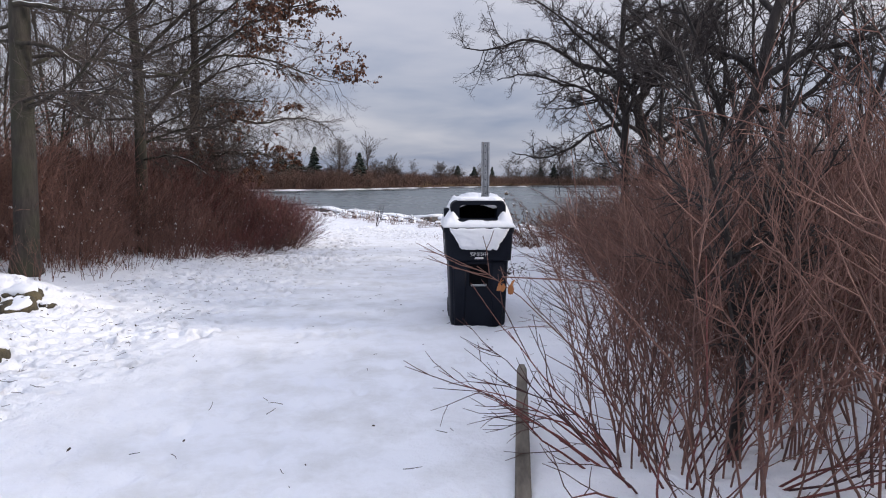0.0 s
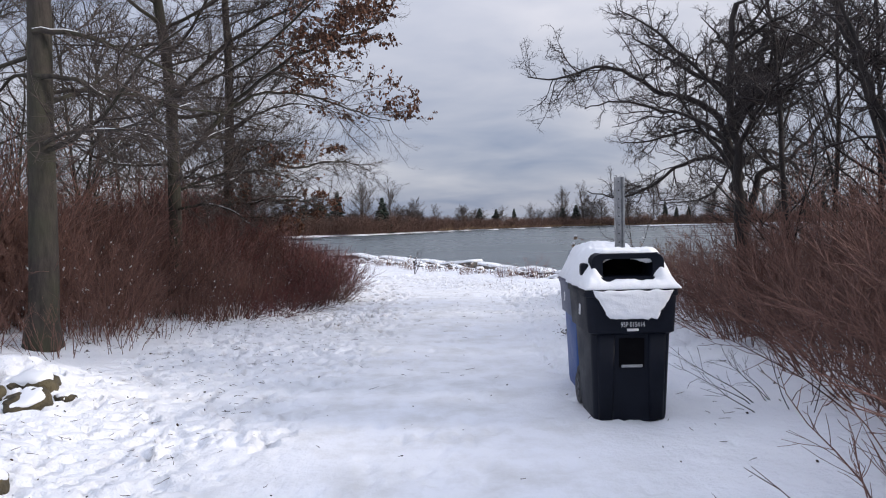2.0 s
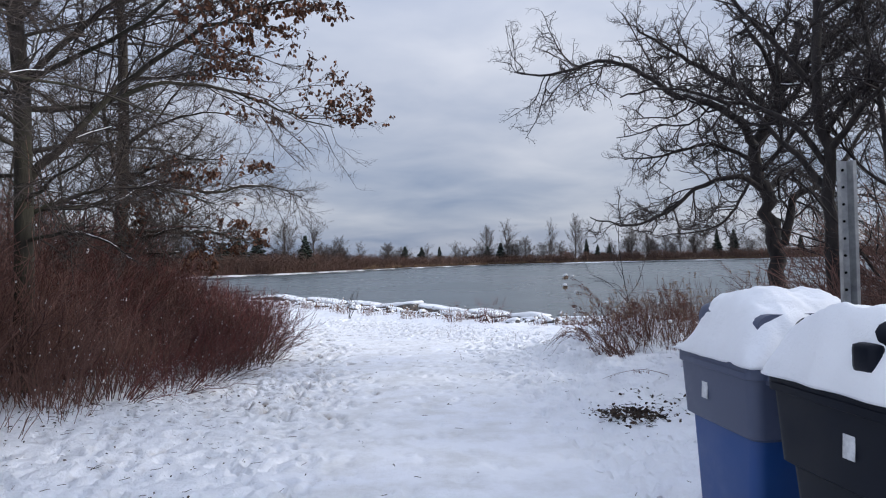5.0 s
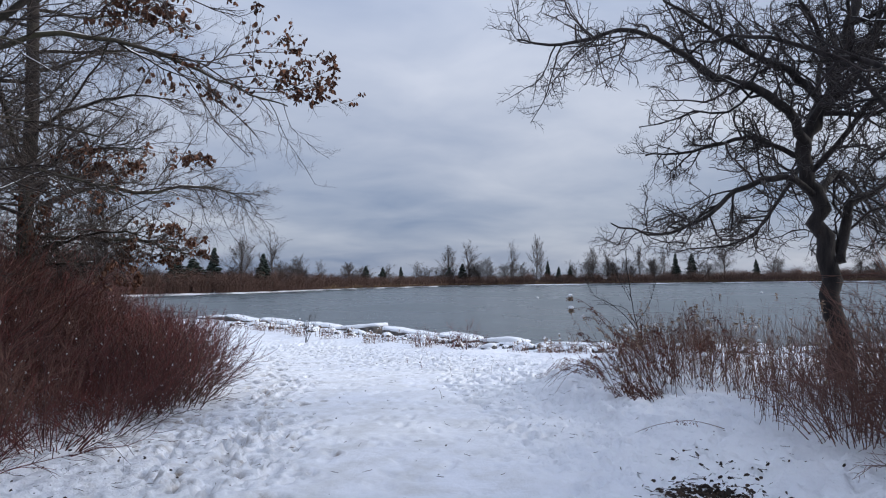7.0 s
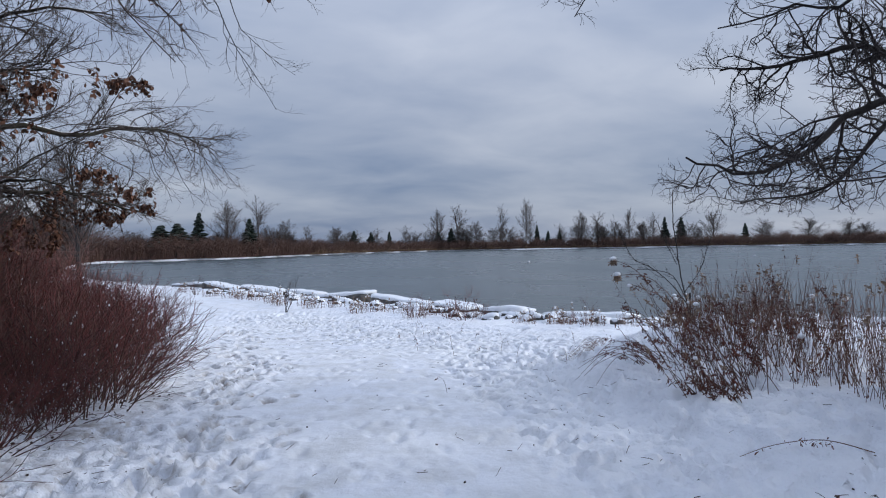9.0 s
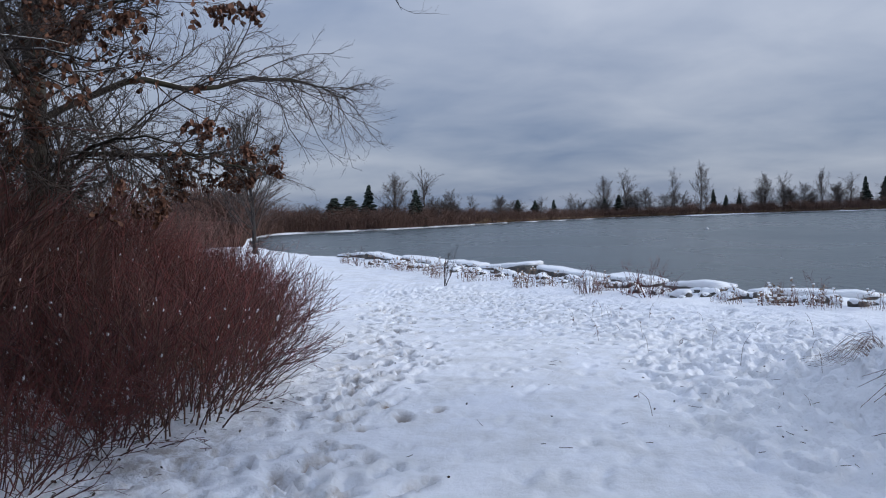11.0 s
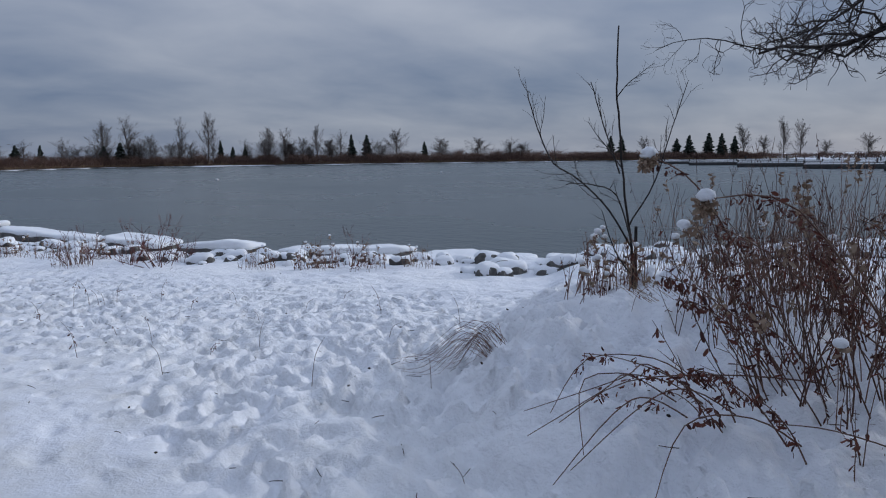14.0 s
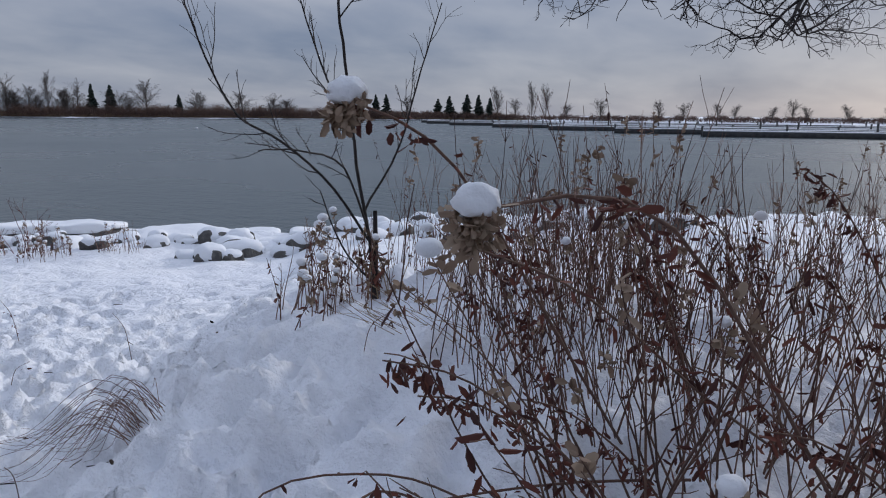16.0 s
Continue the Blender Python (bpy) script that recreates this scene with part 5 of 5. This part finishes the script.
for _ in range(44):
    x, y = 1.95 + trng.gauss(0, 0.06), 18.28 + trng.gauss(0, 0.06)
    u, w, h = trng.uniform(0.25, 1.1), trng.gauss(0, 0.10), trng.uniform(0.03, 0.11)
    ex, ey = x - 0.30 * u + w, y + 0.66 * u + 0.4 * w
    tg.add(through_points([(x, y, gz(x, y) - 0.02), (x * 0.7 + ex * 0.3, y * 0.7 + ey * 0.3, gz(x, y) + h), (x * 0.3 + ex * 0.7, y * 0.3 + ey * 0.7, gz(ex, ey) + h * 1.0), (ex, ey, gz(ex, ey) + 0.03)]), [0.0018 - 0.0001 * k for k in range(13)])
tagged(link_mesh("bladework", tg.mesh("bladework", 3), "straw_dark", tuft), kind="stuff")
tuft2 = weeds("grass_tuft", "thin dry grass stems arching over the snow", 541, 22, 0.25, 0.6, (-1.4, 0.2), 0, 0, 0, "straw", category="grass", r=0.0015)
tuft2.location = (2.9, 17.6, gz(2.9, 17.6))
fringe = [weeds("shore_weeds", "dry straw weeds growing between the shore stones", 550 + i, 44, 0.36, 0.5, (0, 0), 0.25, 0.25, 0.12, "straw_dark", "weed_leaf", r=0.003) for i in range(2)]
scatter(fringe, [(3.54, 24.7, 1.0), (2.9, 25.5, 0.8), (1.1, 28.9, 0.9), (0.4, 29.4, 0.8), (-0.7, 31.3, 1.0), (-1.5, 32.3, 1.0), (-3.6, 34.9, 1.1), (-4.4, 36.6, 1.1), (-5.6, 38.6, 1.1), (-6.6, 40.2, 1.2), (-8.2, 42.8, 1.2), (1.6, 28.1, 0.9), (-0.1, 30.2, 0.9), (-2.4, 33.4, 1.0), (-5.0, 37.6, 1.1), (4.6, 23.4, 0.7), (3.0, 18.3, 0.9), (3.3, 18.5, 0.8), (-3.3, 33.6, 1.0), (-2.2, 32.2, 0.9), (-0.8, 30.0, 1.0), (3.5, 24.4, 0.9), (3.9, 23.7, 0.8), (0.6, 28.1, 0.9)], 16, "shore weeds")
redw = [shrub("red_shore_shrub", "small red-stemmed bare shrub between shore stones", 560 + i, 12, 0.12, 0.85, 0.8, "red_twig", 0.006, 5) for i in range(1)]
scatter(redw, [(1.75, 26.8, 1.1), (1.45, 27.7, 0.9), (0.65, 28.2, 0.8), (1.9, 27.4, 1.0), (2.2, 27.2, 0.8), (3.95, 24.3, 0.75), (0.9, 28.8, 0.8), (-7.5, 41.4, 1.0)], 17, "red shore shrubs")
sap = shrub("shore_sapling", "thin bare sapling standing at the shore", 570, 3, 0.03, 1.5, 0.2, "dark_twig", 0.011, 8, category="sapling")
sap.location = (-2.95, 31.2, gz(-2.95, 31.2))
bin_weed = weeds("dry_weeds", "dry seed-headed weeds behind the carts", 580, 26, 0.35, 1.0, (-0.45, 0.1), 0.4, 0.5, 0.1)
bin_weed.location = (2.3, 16.4, gz(2.3, 16.4))

# hero stalks with snow-laden heads in front of the lake


def laden_stalk(label, pts, r, seed, ball=None, leaves=26):
    rng = random.Random(seed)
    top = tagged(new("withered_stalk"), label, "dry plants")
    st, lv, hd = Tubes(), Leaves(), Leaves()
    fine = through_points(pts)
    n = len(fine)
    st.add(fine, [r * (1.15 - 0.7 * i / n) for i in range(n)])
    tufts = [rng.uniform(0.25, 0.97) for _ in range(max(2, leaves // 6))]
    for _ in range(leaves):
        f = min(0.98, max(0.2, rng.choice(tufts) + rng.gauss(0, 0.02))) * (n - 1)
        i = int(f)
        q = fine[i].lerp(fine[i + 1], f - i) + Vector((rng.gauss(0, 0.012), rng.gauss(0, 0.012), rng.gauss(-0.01, 0.012)))
        lv.add(q, (rng.gauss(0, 0.8), rng.gauss(0, 0.8), rng.gauss(-0.8, 0.5)), rng.uniform(0.012, 0.045), rng, rng.uniform(0.16, 0.4))
    link_mesh("stalk", st.mesh("stalk", 6), "stalk", top)
    if lv.v:
        tagged(link_mesh("foliage", lv.mesh("foliage"), "weed_leaf", top, "curled dark red-brown leaves"), kind="stuff")
    if ball:
        tip = fine[-1]
        for _ in range(160):
            hd.add(tip + Vector((rng.gauss(0, 0.014), rng.gauss(0, 0.014), rng.gauss(-0.02, 0.016))), (rng.gauss(0, 0.6), rng.gauss(0, 0.6), rng.gauss(-0.5, 0.5)), rng.uniform(0.015, 0.035), rng, 0.45)
        tagged(link_mesh("seed_fluff", hd.mesh("seed_fluff"), "seed", top, "fluffy buff seed head"), kind="stuff")
        part("snow_cap", blob(ball, ball * 0.9, ball * 0.75, seed, Matrix.Translation(tip + Vector((0, 0, 0.012))), 2.1, 0.22, -0.8, 3, 0.6), "snow", top, "round clot of snow")
    return top


def on(x, y):
    return (x, y, gz(x, y) - 0.03)


laden_stalk("withered stalk bent under a clot of snow", [on(2.5, 15.9), (2.2, 16.0, 0.45), (1.72, 16.2, 1.05), (1.40, 16.36, 1.10)], 0.005, 601, 0.034, 95)
laden_stalk("tall withered stalk with a snow-capped seed head", [on(2.6, 16.6), (2.2, 16.6, 0.6), (1.75, 16.65, 1.12), (1.50, 16.70, 1.25)], 0.0045, 602, 0.034, 80)
laden_stalk("leaning withered stalk with curled leaves", [on(2.9, 16.2), (2.4, 16.3, 0.5), (1.95, 16.45, 0.85), (1.6, 16.5, 1.0)], 0.004, 604, None, 90)
laden_stalk("low arching bramble stem on the snow", [on(2.6, 16.4), (2.2, 16.7, 0.22), (1.75, 17.0, 0.20), (1.4, 17.1, 0.04)], 0.004, 605, None, 12)
hrng = random.Random(91)
for k in range(40):
    x, y = hrng.uniform(1.75, 3.4), hrng.uniform(14.9, 16.7)
    h, dx, dy = hrng.uniform(0.35, 0.95) * (0.6 if x < 2.1 else 1.0), hrng.uniform(-0.5, 0.05), hrng.uniform(-0.1, 0.4)
    laden_stalk("leaning withered stalk with hanging red-brown leaves", [on(x, y), (x + dx * 0.4, y + dy * 0.4, gz(x, y) + h * 0.5), (x + dx * 0.85, y + dy * 0.85, gz(x, y) + h * 0.88), (x + dx * 1.2, y + dy * 1.15, gz(x, y) + h)], 0.0034, 610 + k, None, hrng.choice((25, 70, 120)))["group"] = "leaning withered stalks"
for k in range(7):
    x, y = hrng.uniform(1.7, 2.2), hrng.uniform(16.1, 17.0)
    laden_stalk("flattened dark weed stem lying on the snow", [on(x, y), (x - 0.25, y + 0.08, gz(x, y) + 0.13), (x - 0.5, y + hrng.uniform(0.0, 0.3), gz(x, y) + 0.12), (x - 0.75, y + hrng.uniform(0.0, 0.4), gz(x - 0.7, y) + 0.03)], 0.0035, 640 + k, None, 16)["group"] = "flattened weed stems"
for k in range(26):
    x, y = hrng.uniform(-0.4, 2.9), hrng.uniform(16.8, 24.0)
    h, t = hrng.uniform(0.08, 0.30), hrng.uniform(0, 6.28)
    laden_stalk("short dark twig sticking out of the snow", [on(x, y), (x + 0.03 * math.cos(t), y + 0.03 * math.sin(t), gz(x, y) + h * 0.6), (x + 0.10 * math.cos(t), y + 0.1 * math.sin(t), gz(x, y) + h)], 0.0018, 660 + k, None, hrng.choice((0, 3, 8)))["group"] = "short twigs in the snow"
# twig with orange leaves beside the path
tw = tagged(new("leafy_twig"), "thin arching twig holding orange dead leaves", "twig")
tb, ol = Tubes(), Leaves()
tb.add([Vector(on(1.2, 3.1)), Vector((1.0, 3.0, 0.75)), Vector((0.65, 2.9, 1.12)), Vector((0.24, 2.82, 1.15))], [0.006, 0.005, 0.004, 0.003])
link_mesh("stem", tb.mesh("stem", 6), "brown_twig", tw)
for k in range(6):
    ol.add((0.24 + hrng.uniform(-0.02, 0.06), 2.82 + hrng.uniform(-0.02, 0.02), 1.15 - hrng.uniform(0, 0.03)), (hrng.gauss(0, 0.3), hrng.gauss(0, 0.3), -1), hrng.uniform(0.03, 0.055), hrng, 0.5)
tagged(link_mesh("foliage", ol.mesh("foliage"), "orange_leaf", tw, "orange dead leaves"), kind="stuff")

# ---- litter on the snow ----
lrng = random.Random(77)


def litter_patch(name, label, spots, size, up=0.0, sticks=0.3):
    lv, st = Leaves(), Tubes()
    for x, y in spots:
        z = gz(x, y) + up
        if lrng.random() < sticks:
            a = lrng.uniform(0, 6.28)
            ln = lrng.uniform(0.03, 0.11)
            d = Vector((math.cos(a), math.sin(a), 0.04))
            p = Vector((x, y, z + 0.004))
            st.add(wander(lrng, p, d, ln, 3, 0.12, 0), [0.0022, 0.0022, 0.002, 0.0015])
        else:
            lv.add((x, y, z), (lrng.gauss(0, 1), lrng.gauss(0, 1), 0.15), size * lrng.uniform(0.5, 1.3), lrng, 0.55)
    top = tagged(new(name), label, "leaf litter", kind="stuff")
    if lv.v:
        tagged(link_mesh("leaf_scatter", lv.mesh("leaf_scatter"), "litter", top), kind="stuff")
    if st.count():
        tagged(link_mesh("stick_scatter", st.mesh("stick_scatter", 4), "litter", top), kind="stuff")
    return top


litter_patch("scattered_litter", "small dark leaves and twigs strewn over the snow",
             [(lrng.gauss(-1.2, 2.0), lrng.uniform(1.5, 28)) for _ in range(420)] + [(lrng.uniform(-4.8, -2.6), lrng.uniform(3, 15)) for _ in range(620)] + [(lrng.uniform(0.4, 3.0), lrng.uniform(3, 19)) for _ in range(220)], 0.026, 0.0, 0.6)
litter_patch("scattered_litter", "brown leaves and twigs along the thicket's foot",
             [(float(np.interp(y, [9, 10.5, 13.6, 15, 17.5, 19, 22], [-5.9, -5.4, -4.3, -4.1, -3.75, -4.1, -5.1])) + lrng.gauss(0, 0.28), y) for y in [lrng.uniform(9, 21.5) for _ in range(900)]], 0.035, 0.004, 0.45)
litter_patch("leaf_pile", "dark wet leaves and weeds poking through the snow", [(lrng.gauss(0.88, 0.17), lrng.gauss(11.8, 0.20)) for _ in range(620)], 0.05, 0.012, 0.3)
litter_patch("leaf_pile", "few dark wet leaves on the snow", [(lrng.gauss(1.35, 0.25), lrng.gauss(12.5, 0.35)) for _ in range(60)], 0.05, 0.008, 0.3)
laden_stalk("fallen weed stalk lying on the snow", [(2.0, 13.6, gz(2.0, 13.6) + 0.01), (1.75, 13.75, gz(1.75, 13.75) + 0.06), (1.45, 13.85, gz(1.45, 13.85) + 0.05), (1.2, 13.9, gz(1.2, 13.9) + 0.01)], 0.0035, 690, None, 40)

# ---- the far shore ----
def far_edge(az):
    """How far the lake's edge lies in this direction."""
    d = np.arange(60.0, 420.0, 0.5)
    x, y = -1.2 + d * math.sin(radians(az)), 12.5 + d * math.cos(radians(az))
    inside = lake_depth(x, y) > 0
    return float(d[np.nonzero(inside)[0][-1]]) if inside.any() else 60.0


AZ = np.arange(-26.0, 96.0, 0.5)
EDGE = np.array([far_edge(v) for v in AZ])


def far_spot(az, back=0.0):
    d = float(np.interp(az, AZ, EDGE)) + back
    return -1.2 + d * math.sin(radians(az)), 12.5 + d * math.cos(radians(az)), d


def brush(name, label, n, hmin, hmax, az0, az1, back0, back1, mat, seed, width=0.10):
    """Thousands of far stems as slim leaning blades with depth."""
    rng = random.Random(seed)
    tb = Tubes()
    for _ in range(n):
        az = rng.uniform(az0, az1)
        x, y, d = far_spot(az, rng.uniform(back0, back1))
        z = -0.45
        h = rng.uniform(hmin, hmax) * float(np.interp(az, [-26, -6, 4, 14, 40, 58], [1.45, 1.35, 1.1, 1.1, 1.15, 0.7])) * (0.75 + 0.5 * noise.noise((az * 1.3, seed, 0)))
        p = Vector((x, y, z - 0.4))
        tb.add([p, p + Vector((rng.gauss(0, 0.4), rng.gauss(0, 0.4), h * 0.5)), p + Vector((rng.gauss(0, 0.42) * h, rng.gauss(0, 0.42) * h, h))], [width, width * 0.8, width * 0.25])
    me = tb.mesh(name, 3)
    return tagged(link_mesh(name, me, mat), label, "brush", kind="stuff")


brush("far_brush", "brown leafless brush along the far shore", 60000, 2.0, 5.4, -26, 58, 2.5, 26, "far_brush", 701, 0.055)
brush("far_brush", "low brown brush along the distant shore", 14000, 2.2, 4.6, 45, 95, 4, 40, "far_brush", 702)
brush("far_reeds", "tan reeds at the far waterline", 4500, 0.7, 1.6, -2, 60, 1.5, 6, "far_reed", 703, 0.08)


def conifer(seed, h):
    rng = random.Random(seed)
    top = tagged(new("conifer_tree"), "dark green conifer on the far shore", "tree", "far conifers")
    tr, nd = Tubes(), Tubes()
    tr.add([Vector((0, 0, -0.5)), Vector((0, 0, h * 0.5)), Vector((0, 0, h))], [0.22, 0.14, 0.03])
    z = 0.3
    while z < h * 0.97:
        k = 1 - z / h
        for _ in range(11):
            a = rng.uniform(0, 6.28)
            r = (0.31 * h * k ** 0.8 + 0.15) * rng.uniform(0.4, 1.15) * (0.85 + 0.3 * noise.noise((z * 0.9, seed, 0)))
            o = Vector((0, 0, z + rng.uniform(-0.15, 0.15)))
            e = o + Vector((math.cos(a) * r, math.sin(a) * r, -0.12 * r + rng.uniform(-0.1, 0.2)))
            nd.add([o, o.lerp(e, 0.55) + Vector((0, 0, 0.05)), e], [0.20, 0.26, 0.03])
        z += 0.32
    link_mesh("trunk", tr.mesh("trunk", 6), "dark_bark", top)
    tagged(link_mesh("crown", nd.mesh("crown", 4), "needle", top), kind="stuff")
    return top


FAR_SPEC = [
    dict(n=5, bend=0.03, lift=0.05, kids=26, tip=0.3, **{"from": 0.10}),
    dict(n=6, bend=0.05, lift=0.06, kids=12, angle=(0.25, 1.0), ratio=0.60, r=0.036, tip=0.4, **{"from": 0.15}),
    dict(n=4, bend=0.07, lift=0.04, kids=9, angle=(0.3, 0.9), ratio=0.46, r=0.017, tip=0.7),
    dict(n=3, bend=0.08, lift=0.02, angle=(0.3, 0.8), ratio=0.6, r=0.013, tip=0.8),
]


def place_far(kinds, rows, base_h, group, back=12.0, broad=1.0):
    rng = random.Random(len(rows))
    for k, (az, el, wide) in enumerate(rows):
        x, y, d = far_spot(az, back + rng.uniform(-3, 6))
        g = gz(x, y) - 0.3
        h = d * math.tan(radians(el)) + 1.35 - g
        s = h / base_h
        src = kinds[k % len(kinds)]
        src.scale = (s * wide * broad, s * wide * broad, s)
        copy_thing(src, pose(x, y, g, 0, 0, rng.uniform(0, 360)))["group"] = group
    for src in kinds:
        for o in (*src.children_recursive, src):
            bpy.data.objects.remove(o)


tree("shore_tree", "tall feathery bare tree standing alone near the shore", (-17.0, 55.5), FAR_SPEC, 8.0, 0.16, 75, "dark_bark", "far_twig")
fd = []
for i in range(3):
    o = tree("far_tree", "bare grey-brown tree on the far shore", (0, 0), FAR_SPEC, 8.0, 0.14, 720 + i, "far_twig", "far_twig")
    fd.append(o)
DECID = [(-8.6, 3.5, 1.0), (-6.1, 3.74, 0.9), (-3.9, 2.15, 0.9), (-2.2, 1.63, 0.9), (8.3, 2.69, 0.8), (10.1, 2.99, 0.9), (11.6, 1.77, 1.1), (13.7, 2.95, 0.55), (15.6, 3.38, 0.5), (5.7, 1.5, 1.0),
         (20.1, 2.34, 0.8), (21.4, 2.23, 0.8), (23.8, 2.49, 0.5), (25.6, 2.02, 0.8), (30.1, 2.15, 1.0), (33.7, 1.3, 1.2), (0, 1.5, 0.9), (18.4, 1.4, 1.0), (22.6, 1.6, 1.0), (28.8, 1.2, 1.2)]
frng = random.Random(19)
DECID += [(frng.uniform(-22, 42), frng.uniform(0.9, 1.55), frng.uniform(0.9, 1.7)) for _ in range(62)]
place_far([fd[0], fd[1]], DECID, 9.6, "far bare trees", broad=1.55)
DECID_EAST = [(56.6, 2.0, 0.9), (59.3, 2.4, 0.6), (60.4, 2.2, 0.6), (64.6, 1.18, 1.2), (68.9, 1.11, 1.2), (70.7, 0.91, 1.3), (73.1, 0.92, 1.3), (74.3, 0.8, 1.3), (76.8, 0.7, 1.4), (78.1, 1.13, 1.1), (79.0, 0.7, 1.4), (49.5, 1.3, 1.1), (58.0, 1.2, 1.2), (62, 0.8, 1.4), (81.5, 0.8, 1.4), (84, 0.9, 1.3)]
place_far([fd[2]], DECID_EAST, 9.6, "far bare trees", broad=1.5)
CON = [(-10.6, 2.86, 1.0), (-6.8, 2.4, 1.1), (-13.4, 1.9, 2.4), (-12.2, 2.05, 2.2), (1.5, 1.27, 1.2), (2.9, 1.17, 1.3), (4.4, 1.16, 0.9), (8.4, 1.12, 1.5), (9.5, 1.34, 1.4), (16.5, 1.49, 0.7), (17.4, 1.0, 0.9), (18.3, 1.02, 0.9),
       (26.5, 1.87, 0.8), (27.7, 1.85, 1.0), (32.3, 1.25, 0.9), (54.2, 1.56, 1.1), (55.1, 1.5, 1.0), (51.9, 1.2, 1.2), (52.8, 1.4, 1.1), (47.0, 1.49, 0.9), (47.8, 1.49, 0.9), (56, 1.3, 1.0)]
place_far([conifer(730, 8.0), conifer(731, 8.0)], CON, 8.0, "far conifers", broad=1.25)

# ---- buoys ----
for bx, by in ((25.1, 104.0), (64.1, 111.7)):
    buoy = tagged(new("mooring_buoy"), "small round white buoy floating on the lake", "buoy", "lake buoys")
    part("float", blob(0.2, 0.2, 0.2, 3, power=2.1, rough=0.02, flat=-0.9), "letter", buoy)
    part("mooring_ring", loft([[(0.03 * math.cos(a), 0.03 * math.sin(a), z) for a in np.linspace(0, 6.283, 8, endpoint=False)] for z in (0.17, 0.26)]), "steel", buoy)
    buoy.location = (bx, by, LAKE_Z + 0.06)

# ---- floating docks ----


def dock(length):
    top = tagged(new("floating_dock"), "long dark floating dock covered with snow", "dock", "floating docks")
    part("deck", box(length, 2.2, 0.75, Matrix.Translation((0, 0, 0.3)), 0.05, 1), "dock", top)
    part("snow_cover", box(length - 0.2, 2.0, 0.12, Matrix.Translation((0, 0, 0.735)), 0.05, 2), "snow", top)
    n = int(length // 9)
    for k in range(n + 1):
        part("mooring_post", loft([[(-length / 2 + k * length / n + 0.14 * math.cos(a), 1.2 + 0.14 * math.sin(a), z) for a in np.linspace(0, 6.283, 8, endpoint=False)] for z in (-1.5, 1.3 + 0.3 * (k % 3))]), "dock", top)
    return top


d0 = dock(40)
for k, (x, y, turn) in enumerate(((100, 26, -70), (107, 41, -68), (118, 58, -66), (131, 78, -62), (146, 100, -58), (165, 122, -54), (150, 72, -66), (135, 45, -70), (128, 20, -74), (170, 95, -60), (190, 60, -66), (165, 35, -72), (185, 140, -50), (110, 2, -76))):
    copy_thing(d0, pose(x, y, LAKE_Z, 0, 0, turn))
for o in (*d0.children_recursive, d0):
    bpy.data.objects.remove(o)
